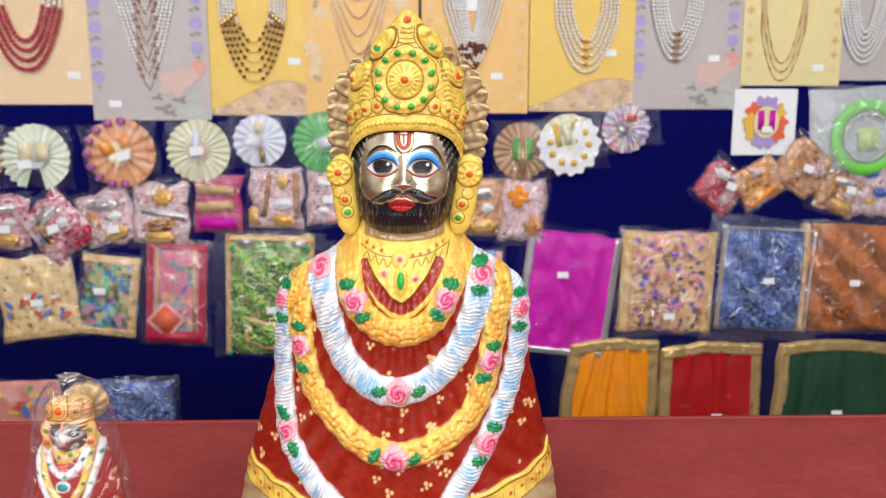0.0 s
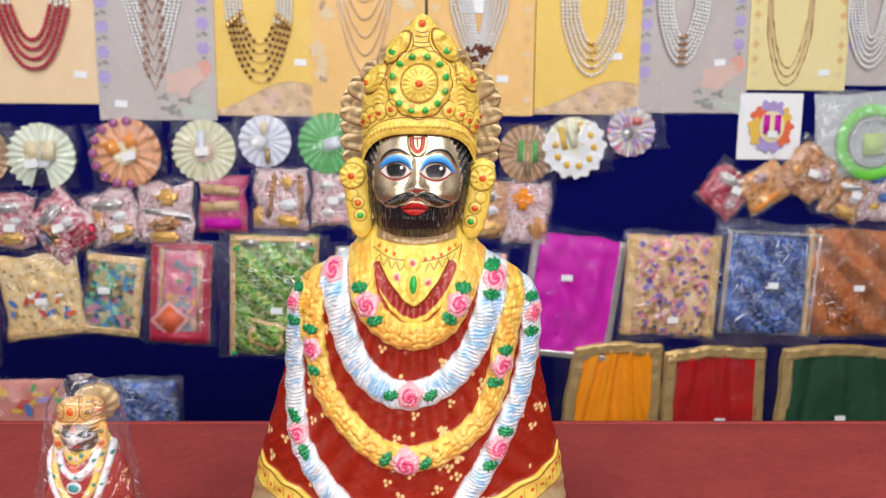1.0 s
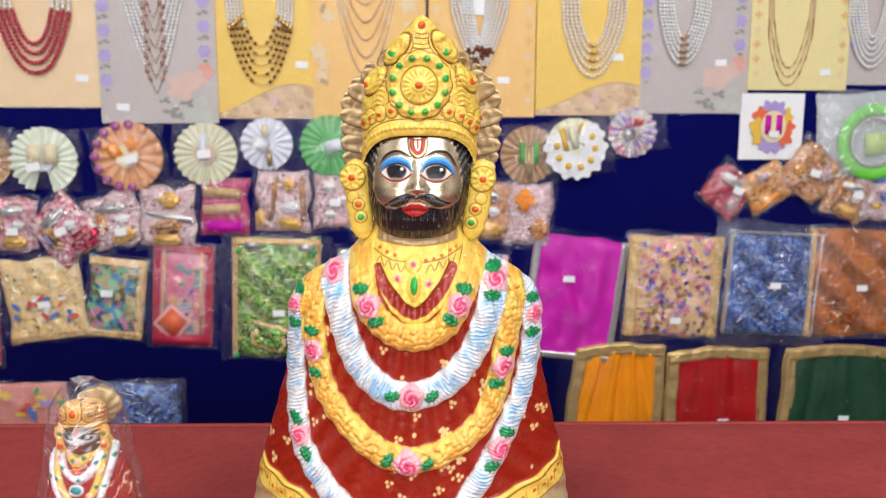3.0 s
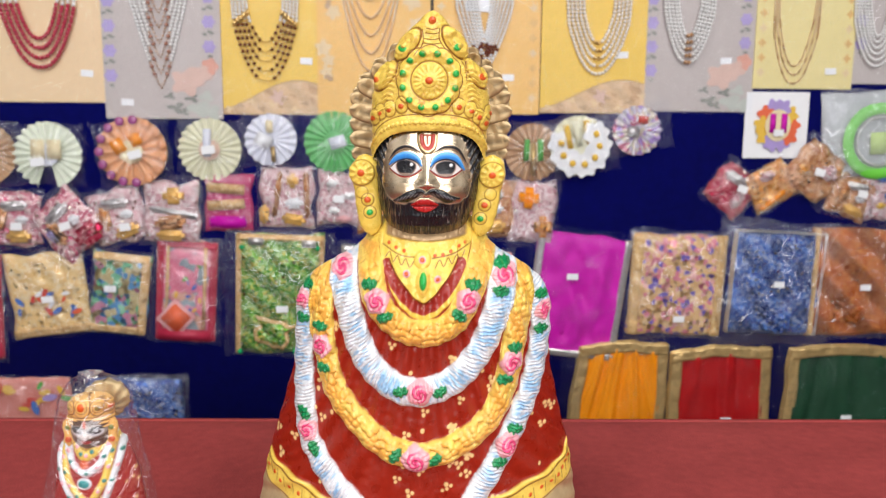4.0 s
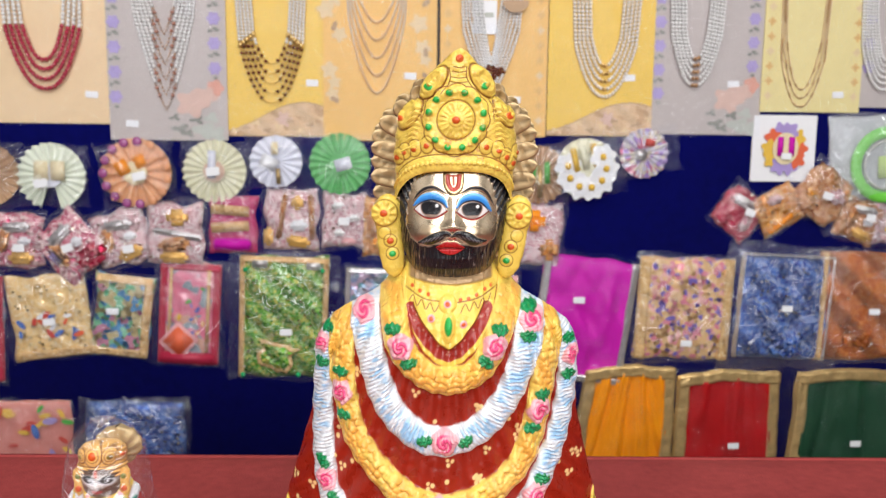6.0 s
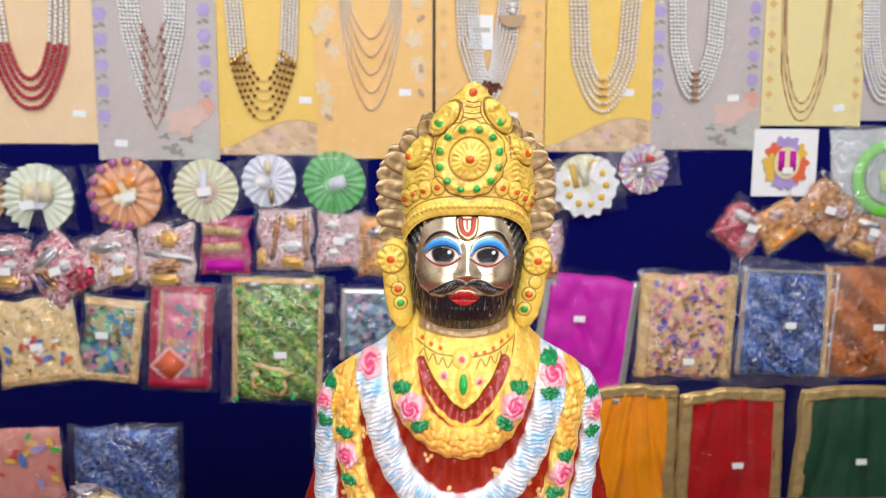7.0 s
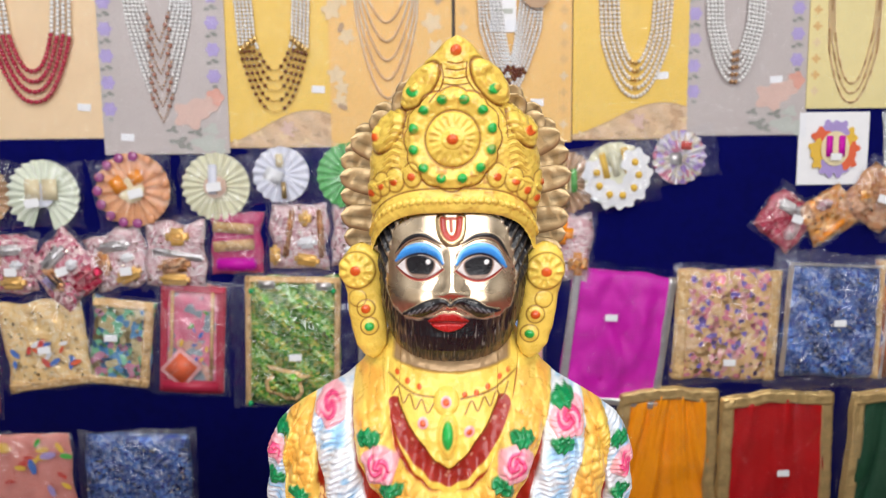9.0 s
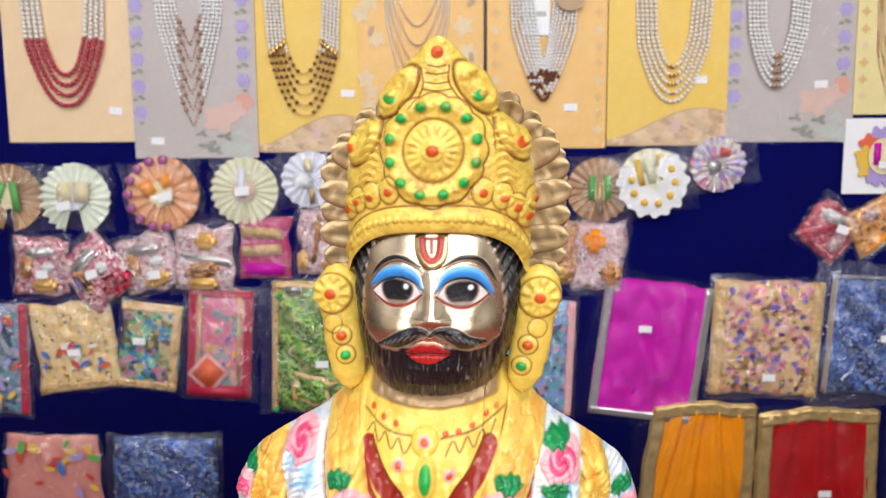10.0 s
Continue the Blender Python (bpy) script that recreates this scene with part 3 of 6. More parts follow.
for satin_ in (MAGENTA, ORANGE, RED, GREEN):
    satin_.node_tree.nodes["Principled BSDF"].inputs["Specular IOR Level"].default_value = 0.25
RED_BORDER = surface("red_border", (0.45, 0.02, 0.06), 0.4, vary=0.2, scale=80.0, bump=0.5, bump_scale=90.0)
ORANGE_CARD = surface("orange_patch", (0.75, 0.13, 0.05), 0.5, vary=0.08)
PINK_LACE = surface("pink_lace", (0.8, 0.42, 0.42), 0.5, vary=0.12, scale=150.0, bump=0.5)
PINK_FOIL = cells("pink_foil", [(0.62, 0.2, 0.26), (0.7, 0.34, 0.38), (0.74, 0.5, 0.5), (0.5, 0.06, 0.14), (0.76, 0.56, 0.54)], 200.0, 0.3, 0.25, 1.0)
WHITE_FOIL = cells("white_foil", [(0.72, 0.48, 0.5), (0.78, 0.6, 0.6), (0.6, 0.28, 0.32), (0.8, 0.7, 0.7), (0.66, 0.4, 0.42)], 280.0, 0.3, 0.25, 1.0)
RED_FOIL = cells("red_foil", [(0.46, 0.02, 0.06), (0.54, 0.04, 0.1), (0.4, 0.015, 0.05), (0.62, 0.2, 0.22)], 200.0, 0.3, 0.2, 1.0)
AMBER_FOIL = cells("amber_foil", [(0.72, 0.26, 0.04), (0.76, 0.34, 0.07), (0.66, 0.3, 0.12), (0.78, 0.46, 0.2)], 180.0, 0.3, 0.25, 1.0)
COPPER_FOIL = cells("copper_foil", [(0.56, 0.24, 0.08), (0.64, 0.32, 0.14), (0.48, 0.18, 0.07), (0.72, 0.44, 0.26)], 180.0, 0.3, 0.25, 1.0)
PALE_BLUE_FLORAL = cells("pale_blue_floral", [(0.22, 0.34, 0.6), (0.3, 0.45, 0.66), (0.12, 0.4, 0.45), (0.5, 0.3, 0.42), (0.2, 0.28, 0.56)], 100.0, 0.4, 0.25, 1.0)
BLUE_MOTIF = surface("blue_motif", (0.06, 0.16, 0.5), 0.5)
GREEN_MOTIF = surface("green_motif", (0.1, 0.42, 0.08), 0.5)
YELLOW_MOTIF = surface("yellow_motif", (0.8, 0.5, 0.06), 0.5)
RED_MOTIF = surface("red_motif", (0.62, 0.06, 0.04), 0.5)
LILAC_MOTIF = surface("lilac_motif", (0.4, 0.3, 0.62), 0.5)
WHITE_MOTIF = surface("white_motif", (0.8, 0.8, 0.82), 0.4)
SEQUIN = surface("sequin", (0.8, 0.75, 0.6), 0.15, metal=1.0)

# the row of broad packets
p = packet("gold floral costume cloth in a clear bag with a price label", (-0.719, 0.742), (-0.562, 0.572), -6, GOLD_CREAM, border=(GOLD_BROCADE, 0.014, "b"), tag=(0.02, -0.05), seed=2.0)
chips(p, 16, 0.11, 0.05, -0.0125, [BLUE_MOTIF, ORANGE_CARD, BLUE_MOTIF, RED_MOTIF, WHITE_MOTIF], 0.009, 17, -0.022)
sparkle(p, 50, 0.12, 0.13, -0.0135, 7, SEQUIN)
p = packet("green and gold floral costume cloth in a clear bag", (-0.568, 0.740), (-0.452, 0.575), 7, GREEN_FLORAL, border=(GOLD_BROCADE, 0.013, "rtb"), tag=(-0.12, 0.06), seed=5.0, lift=0.004)
sparkle(p, 50, 0.08, 0.12, -0.0135, 8, SEQUIN)
p = packet("pink printed costume with red borders and an orange square patch", (-0.458, 0.762), (-0.322, 0.558), 4, PINK_PRINT, border=(RED_BORDER, 0.012, "lrt"), seed=8.0, margin=(0.014, 0.008))
d = part("roll", box_bm(-0.048, -0.01, -0.011, 0.048, 0.0, 0.011, 0.004), RED_BORDER, p, "rolled red cloth edge")
d.matrix_local = pose(0.0, -0.008, -0.082)
for sx in (-1, 1):
    part("gold_strip", box_bm(sx * 0.034 - 0.003, -0.0125, -0.07, sx * 0.034 + 0.003, -0.0112, 0.085, 0.0005), GOLD_BROCADE, p)
chips(p, 12, 0.055, 0.11, -0.0125, [GREEN_MOTIF, BLUE_MOTIF, YELLOW_MOTIF, LILAC_MOTIF], 0.007, 23)
d = part("patch_lace", box_bm(-0.026, -0.0012, -0.026, 0.026, 0.0, 0.026, 0.002), PINK_LACE, p)
d.matrix_local = pose(-0.016, -0.0135, -0.05, 0, 40, 0)
d = part("patch", box_bm(-0.02, -0.0016, -0.02, 0.02, 0.0, 0.02, 0.001), ORANGE_CARD, p)
d.matrix_local = pose(-0.016, -0.0148, -0.05, 0, 40, 0)
p = packet("green sequinned costume cloth folded in a large clear bag", (-0.322, 0.774), (-0.114, 0.530), 2, GREEN_SEQUIN, depth=0.009, border=(GOLD_BROCADE, 0.009, "lrt"), tag=(0.03, -0.1), seed=11.0, margin=(0.023, 0.008), folds=0.006)
sparkle(p, 110, 0.15, 0.19, -0.0165, 1, SEQUIN)
part("tie", box_bm(-0.058, -0.0155, 0.095, -0.03, -0.0142, 0.108, 0.001), SILVER_FOIL, p)
part("tie", box_bm(0.04, -0.0155, 0.093, 0.066, -0.0142, 0.106, 0.001), SILVER_FOIL, p)
for q in ((-0.07, 0.09), (0.07, 0.092), (-0.072, -0.108), (0.03, -0.106)):
    beads("green_gem", [(q[0], -0.016, q[1])], 0.005, EMERALD, p)
part("pouch_edge", pillow(0.064, 0.05, 0.003, 4.0), GOLD_BROCADE, p).matrix_local = pose(-0.012, -0.0145, -0.072, 0, 16, 0)
d = part("small_pouch", pillow(0.052, 0.038, 0.004, 4.0), GREEN_SEQUIN, p, "small matching gold-edged pouch")
d.matrix_local = pose(-0.012, -0.0175, -0.072, 0, 16, 0)
p = packet("teal and grey floral costume cloth in a clear bag", (-0.112, 0.751), (0.050, 0.602), 2, BLUE_GREY, border=(SILVER_FOIL, 0.008, "lt"), seed=14.0)
sparkle(p, 50, 0.12, 0.11, -0.013, 2, SEQUIN)
p = packet("pale blue floral costume with beige border in a clear bag", (0.050, 0.742), (0.225, 0.525), 2, PALE_BLUE_FLORAL, depth=0.007, border=(PINK_LACE, 0.012, "r"), tag=(0.14, 0.1), seed=15.0, lift=0.002)
sparkle(p, 30, 0.1, 0.13, -0.0125, 19, SEQUIN)
p = packet("magenta satin cloth with silver edging in a clear bag", (0.236, 0.776), (0.462, 0.512), 7, MAGENTA, bag=FILM_THIN, depth=0.008, margin=(0.022, 0.012), border=(SILVER_FOIL, 0.012, "lrb"), tag=(-0.08, 0.15), seed=17.0, folds=0.013)
p = packet("gold floral costume with woven gold borders in a clear bag", (0.446, 0.773), (0.646, 0.557), 2, GOLD_FLORAL, depth=0.008, border=(GOLD_BROCADE, 0.018, "lr"), tag=(0.02, -0.3), seed=20.0, folds=0.004)
sparkle(p, 50, 0.14, 0.17, -0.0155, 6, SEQUIN)
p = packet("blue sequinned costume cloth in a large clear bag", (0.622, 0.792), (0.866, 0.542), 3, BLUE_SEQUIN, depth=0.009, border=(SILVER_FOIL, 0.0025, "lrt"), tag=(0.0, -0.0), margin=(0.03, 0.022), seed=23.0, folds=0.006)
sparkle(p, 110, 0.15, 0.17, -0.0165, 3, SEQUIN)
d = part("small_pouch", pillow(0.05, 0.038, 0.004, 4.0), BLUE_SEQUIN, p, "small matching pouch")
d.matrix_local = pose(0.002, -0.0165, -0.078, 0, 8, 0)
p = packet("copper-orange costume cloth with gold edges in a clear bag", (0.809, 0.783), (1.050, 0.551), 1, COPPER_CLOTH, depth=0.009, border=(GOLD_BROCADE, 0.006, "l"), tag=(-0.04, -0.03), seed=26.0, folds=0.006)
sparkle(p, 60, 0.15, 0.17, -0.0165, 4, SEQUIN)
d = part("small_pouch", pillow(0.05, 0.034, 0.004, 6.0), COPPER_CLOTH, p, "small matching pouch")
d.matrix_local = pose(-0.036, -0.0165, -0.06, 0, 12, 0)
p = packet("blue picture-printed costume packet in a clear bag", (-0.866, 0.741), (-0.716, 0.529), 2, BLUE_GREY, border=(RED_BORDER, 0.01, "r"), seed=29.0)
chips(p, 18, 0.11, 0.15, -0.0125, [BLUE_MOTIF, YELLOW_MOTIF, RED_MOTIF, LILAC_MOTIF], 0.012, 3)
p = packet("coral cloth with coloured leaf dashes in a clear bag", (-0.783, 0.501), (-0.606, 0.299), 1, CORAL_CLOTH, tag=(0.2, -0.35), seed=32.0, margin=(0.006, 0.004))
chips(p, 34, 0.155, 0.17, -0.0125, [BLUE_MOTIF, YELLOW_MOTIF, RED_MOTIF, GREEN_MOTIF, YELLOW_MOTIF, RED_MOTIF, LILAC_MOTIF], 0.0125, 5)
p = packet("blue glittering costume cloth in a crinkled clear bag", (-0.601, 0.502), (-0.394, 0.293), 1, BLUE_SEQUIN, depth=0.009, tag=(-0.1, -0.34), seed=35.0, margin=(0.012, 0.01), folds=0.006)
sparkle(p, 120, 0.18, 0.15, -0.0165, 5, SEQUIN)
p = packet("pink and blue packet in a clear bag", (-0.161, 0.541), (0.020, 0.332), 0, PINK_PRINT, border=(RED_BORDER, 0.012, "l"), seed=37.0)


def cloth_piece(label, tl, br, satin, tag, seed, pinch=(0.1, 0.1), slope=0.0, gather=0.5):
    """A satin cloth gathered towards the top, framed by a broad gold border."""
    cx, cz, w, h = spot(tl, br)
    ob = thing("satin_cloth", pose(cx, BACK, cz), label, "cloth", "satin cloths with gold borders")

    def side(s, v):
        p = pinch[0] if s < 0 else pinch[1]
        return s * w / 2 * (1 - p * v) + 0.005 * noise.noise((v * 4, seed + s, 0))

    def top_of(u):
        return h / 2 + slope * (u - 0.5) + 0.008 * math.sin(math.pi * min(1.0, u * 1.15)) - 0.008 + 0.003 * noise.noise((u * 6, seed, 2.0))

    def body(u, v):
        x0, x1 = side(-1, v) + 0.016, side(1, v) - 0.016
        lean = (u - 0.45) * gather * 6.0 * v
        fold = math.sin(u * 13 + lean + seed) * 0.45 + noise.noise((u * 7 + lean + seed, v * 1.2, 1.0)) + 0.5 * noise.noise((u * 3, v * 5 + seed, 2.0))
        return (x0 + (x1 - x0) * u, -0.011 - 0.009 * fold, -h / 2 + (top_of(u) - 0.014 + h / 2) * v)
    part("satin", grid_bm(60, 34, body, back=-0.0004), satin, ob)
    for s in (-1, 1):
        part("border", grid_bm(6, 40, lambda u, v: (side(s, v) - s * 0.021 * u, -0.014 - 0.0022 * noise.noise((v * 16, u * 2, seed)) - 0.002 * u, -h / 2 + (top_of(0.0 if s < 0 else 1.0) + h / 2) * v), back=0.0), GOLD_FOIL, ob, "gold woven border")
    part("border", grid_bm(40, 6, lambda u, v: (side(-1, 1) + (side(1, 1) - side(-1, 1)) * u, -0.0165 - 0.0022 * noise.noise((u * 16, v * 2, seed)), top_of(u) - 0.02 * v), back=0.0), GOLD_FOIL, ob, "gold woven border")
    clear_bag(film_sheet(w * 1.05, h * 1.02, 0.016, seed), ob, FILM_THIN)
    if tag:
        sticker(ob, tag[0] - cx, tag[1] - cz, -0.0235)
    return ob


cloth_piece("orange gathered satin cloth with a broad gold border", (0.322, 0.554), (0.533, 0.290), ORANGE, None, 3.0, (0.34, 0.0), 0.004, 2.3)
cloth_piece("red satin cloth with a broad gold border", (0.536, 0.542), (0.748, 0.276), RED, (0.653, 0.393), 6.0, (0.06, 0.04), 0.008, 0.6)
cloth_piece("dark green satin cloth with a broad gold border", (0.766, 0.541), (1.048, 0.269), GREEN, (0.903, 0.393), 9.0, (0.14, 0.04), -0.004, 0.8)


# ---- small foil packets ----
def foil_packet(label, c, w, h, turn, fabric, bits, seed, tag=None, lift=0.0):
    w, h = w * 1.1, h * 1.1
    ob = thing("ornament_packet", pose(c[0], BACK - lift, c[1], 0, turn, 0), label, "packet", "small ornament packets")
    part("lining", pillow(w * 0.9, h * 0.9, 0.006, seed, 0.004, 16), fabric, ob)
    rnd = random.Random(seed)
    for mat, bx, bz, bw, bh in bits:
        d = part("ornament", box_bm(-bw * w / 2, -0.007, -bh * h / 2, bw * w / 2, 0.0, bh * h / 2, min(bw * w, bh * h) * 0.3), mat, ob)
        d.matrix_local = pose(bx * w, -0.006, bz * h, 0, rnd.uniform(-12, 12), 0)
    clear_bag(film_sheet(w * 1.06, h * 1.06, 0.013, seed, bump_=0.006, n=24), ob)
    sparkle(ob, 18, w * 0.85, h * 0.85, -0.0125, seed, SEQUIN)
    if tag:
        sticker(ob, tag[0] * w, tag[1] * h, -0.02, 0.02, 0.014, -turn * 0.5)
    return ob


GB = [(GOLD_ROLL, 0.1, -0.28, 0.42, 0.2), (SILVER_FOIL, 0.0, 0.22, 0.5, 0.16), (WHITE_MOTIF, 0.15, 0.0, 0.22, 0.14), (COPPER_FOIL, -0.22, 0.0, 0.2, 0.4)]
FW = [(COPPER_FOIL, -0.16, 0.05, 0.1, 0.7), (COPPER_FOIL, 0.34, 0.05, 0.1, 0.7), (GOLD_ROLL, 0.1, 0.26, 0.2, 0.22), (GOLD_ROLL, 0.12, -0.32, 0.4, 0.16), (WHITE_MOTIF, 0.12, -0.08, 0.3, 0.16)]
foil_packet("pink foil ornament packet in clear plastic", (-0.691, 0.796), 0.092, 0.1, 3, PINK_FOIL, GB, 41, (0.1, -0.1))
foil_packet("pink foil ornament packet hung cornerwise", (-0.595, 0.785), 0.098, 0.112, -40, PINK_FOIL, [(RED_FOIL, 0.2, -0.3, 0.5, 0.3), (GOLD_FOIL, 0.3, -0.36, 0.16, 0.14), (LILAC_MOTIF, -0.25, 0.0, 0.2, 0.3)] + GB[1:], 42, (0.0, 0.0), 0.006)
foil_packet("silvery pink ornament packet in clear plastic", (-0.507, 0.801), 0.098, 0.098, -14, WHITE_FOIL, GB, 43, (0.1, -0.2))
foil_packet("white and gold foil ornament packet in clear plastic", (-0.410, 0.809), 0.1, 0.112, 2, WHITE_FOIL, [(GOLD_ROLL, 0.05, 0.25, 0.34, 0.24), (GOLD_ROLL, 0.0, -0.34, 0.46, 0.16), (SILVER_FOIL, 0.05, 0.0, 0.8, 0.1), (COPPER_FOIL, 0.0, -0.15, 0.5, 0.2)], 44, None, 0.006)
mp = packet("magenta cloth packet with two gold brocade bands", (-0.354, 0.882), (-0.260, 0.771), 1, MAGENTA_RED, seed=45.0, margin=(0.004, 0.003), name="cloth_packet")
for z, t in ((0.026, 4), (-0.004, -4)):
    d = part("gold_band", box_bm(-0.034, -0.003, -0.009, 0.034, 0.0, 0.009, 0.001), GOLD_BROCADE, mp)
    d.matrix_local = pose(-0.004, -0.0105, z, 0, t, 0)
d = part("roll", box_bm(-0.034, -0.008, -0.011, 0.034, 0.0, 0.011, 0.0035), MAGENTA, mp, "rolled bright magenta cloth")
d.matrix_local = pose(0.0, -0.009, -0.036)
foil_packet("silver and gold ornament packet in clear plastic", (-0.201, 0.835), 0.098, 0.112, 1, WHITE_FOIL, FW + [(GOLD_ROLL, -0.38, -0.25, 0.16, 0.28)], 46)
foil_packet("white and pink beaded ornament packet in clear plastic", (-0.105, 0.834), 0.08, 0.1, 2, WHITE_FOIL, [(PEARL, -0.15, 0.25, 0.25, 0.12), (PEARL, 0.2, 0.05, 0.25, 0.12), (PEARL, -0.1, -0.2, 0.25, 0.12), (PINK_LACE, 0.1, -0.35, 0.3, 0.12)], 47, (0.0, 0.0))
foil_packet("orange foil ornament packet in clear plastic", (-0.038, 0.822), 0.07, 0.11, 3, AMBER_FOIL, GB, 48)
foil_packet("copper foil ornament packet in clear plastic", (0.174, 0.815), 0.1, 0.11, 2, COPPER_FOIL, GB, 49)
foil_packet("orange and silver ornament packet in clear plastic", (0.261, 0.808), 0.085, 0.12, 5, WHITE_FOIL, [(ORANGE, -0.15, 0.2, 0.4, 0.3), (AMBER_FOIL, 0.2, -0.2, 0.35, 0.3)], 50)
foil_packet("red foil ornament packet hung cornerwise", (0.646, 0.851), 0.086, 0.086, 38, RED_FOIL, [(SILVER_FOIL, -0.1, 0.2, 0.5, 0.2), (WHITE_FOIL, 0.2, -0.1, 0.2, 0.4)], 51, (0.1, 0.1))
foil_packet("orange foil ornament packet hung cornerwise", (0.719, 0.858), 0.09, 0.078, -30, AMBER_FOIL, [(WHITE_FOIL, 0.0, 0.25, 0.3, 0.2), (ORANGE, -0.1, -0.3, 0.6, 0.12)], 52, None, 0.005)
foil_packet("copper and silver ornament packet hung cornerwise", (0.805, 0.886), 0.096, 0.1, 35, COPPER_FOIL, [(WHITE_FOIL, 0.2, 0.1, 0.3, 0.25), (AMBER_FOIL, -0.2, -0.1, 0.3, 0.2)], 53, (0.0, 0.0), 0.008)
foil_packet("copper foil ornament packet in clear plastic", (0.886, 0.838), 0.09, 0.085, 20, COPPER_FOIL, GB, 54, (0.1, 0.1))
foil_packet("white ornament packet with blue beads in clear plastic", (0.955, 0.844), 0.09, 0.11, 3, WHITE_FOIL, [(BLUE_MOTIF, -0.1, 0.25, 0.3, 0.14), (BLUE_MOTIF, 0.1, -0.05, 0.3, 0.14), (YELLOW_MOTIF, -0.1, -0.2, 0.2, 0.1)], 55)


# ---- pleated discs ----
FAN_LOOKS = {
    "white": surface("white_green_satin", (0.76, 0.8, 0.66), 0.3, vary=0.12, scale=60.0),
    "orange": surface("orange_tissue", (0.8, 0.4, 0.2), 0.35, vary=0.2, scale=60.0),
    "cream": surface("cream_gold_satin", (0.76, 0.74, 0.54), 0.28, vary=0.14, scale=60.0),
    "lilac": surface("white_lilac_satin", (0.74, 0.75, 0.84), 0.3, vary=0.12, scale=60.0),
    "green": surface("green_satin", (0.14, 0.5, 0.16), 0.3, vary=0.2, scale=60.0),
    "brown": surface("brown_gold_tissue", (0.5, 0.3, 0.16), 0.3, metal=0.3, vary=0.25, scale=60.0),
    "ivory": surface("ivory_lace", (0.78, 0.76, 0.56), 0.4, vary=0.1, scale=60.0),
    "mixed": cells("mixed_petal_print", [(0.7, 0.68, 0.7), (0.64, 0.6, 0.72), (0.42, 0.28, 0.62), (0.6, 0.2, 0.3), (0.68, 0.62, 0.5)], 110.0, 0.4, 0.15),
}


def pleated(name, label, c, r, look_of, pleats, gap, inner, scallop=None, panels=(), tag=None, seed=1, bag=(1.15, 1.15, 0), lift=0.0, spin=0.0):
    ob = thing(name, pose(c[0], BACK - lift, c[1], 0, bag[2], 0), label, "pleated ornament", "pleated disc ornaments")
    mat = FAN_LOOKS[look_of]
    half = math.radians(gap) / 2
    count = pleats * 4

    def f(u, v):
        a = -math.pi / 2 + half + (2 * math.pi - 2 * half) * u + math.radians(spin)
        rr = r * (0.12 + 0.88 * v)
        tri = abs(((u * pleats) % 1.0) * 2 - 1)
        edge = 1.0 + 0.035 * (tri - 0.5) * v
        return (rr * edge * math.cos(a), -0.004 - 0.014 * tri * (0.3 + 0.7 * v) * r / 0.06 - 0.003 * noise.noise((math.cos(a) * 5 * rr / r, math.sin(a) * 5 * rr / r, seed)) - 0.003 * (1 - v), rr * edge * math.sin(a))
    part("pleats", grid_bm(count, 5, f), mat, ob)
    if not gap:
        part("backing", flat_shape(blob_points(0, 0, r * 0.94, 1, 0.0), -0.002), mat, ob)
    if inner:
        part("centre", flat_shape(blob_points(0, 0, r * 0.34, pleats // 2, 0.05), -0.017), inner, ob)
    if scallop:
        for i in range(15):
            a = math.pi * 2 * i / 15 + 0.1
            d = beads("scallop", [(0, 0, 0)], r * 0.14, scallop[0] if math.cos(a) < 0.3 else scallop[1], ob)
            d.matrix_local = pose(r * 0.9 * math.cos(a), -0.0165, r * 0.9 * math.sin(a)) @ Matrix.Diagonal((1, 0.35, 1, 1))
    for mat_, px_, pz_, pw, ph, turn in panels:
        d = part("panel", box_bm(-pw / 2, -0.004, -ph / 2, pw / 2, 0.0, ph / 2, 0.001), mat_, ob)
        d.matrix_local = pose(px_, -0.0175, pz_, 0, turn, 0)
    clear_bag(film_sheet(2 * r * bag[0], 2 * r * bag[1], 0.0225, seed, bump_=0.005, n=26), ob)
    if tag:
        sticker(ob, tag[0], tag[1], -0.029, 0.024, 0.015, -8)
    return ob


YP, OP, GP = YELLOW_MOTIF, ORANGE, GREEN_MOTIF
CREAM_PANEL = surface("cream_panel", (0.8, 0.68, 0.42), 0.5)
PINK_CENTRE = surface("pink_tint_cloth", (0.72, 0.5, 0.38), 0.4)
PLUM_BEAD = surface("plum_foil_dome", (0.34, 0.08, 0.24), 0.2, vary=0.3, coat=0.5)
AMBER_DOME = surface("amber_dome", (0.7, 0.32, 0.16), 0.3, vary=0.2)
LILAC_SATIN = FAN_LOOKS["lilac"]
pleated("pleated_disc", "white-green pleated satin disc with cream centre panels", (-0.621, 0.912), 0.059, "white", 22, 34, LILAC_SATIN, panels=[(CREAM_PANEL, -0.014, 0.01, 0.024, 0.034, 0), (CREAM_PANEL, 0.014, 0.01, 0.024, 0.034, 0)], tag=(-0.012, -0.012), seed=61, bag=(1.08, 0.95, 1))
pleated("pleated_disc", "gold and green pleated disc in a clear bag", (-0.732, 0.914), 0.056, "brown", 22, 20, CREAM_PANEL, panels=[(GP, -0.012, 0.004, 0.012, 0.044, 20), (GP, 0.014, 0.002, 0.012, 0.05, -8)], tag=(-0.02, 0.0), seed=62, bag=(1.05, 1.05, 1))
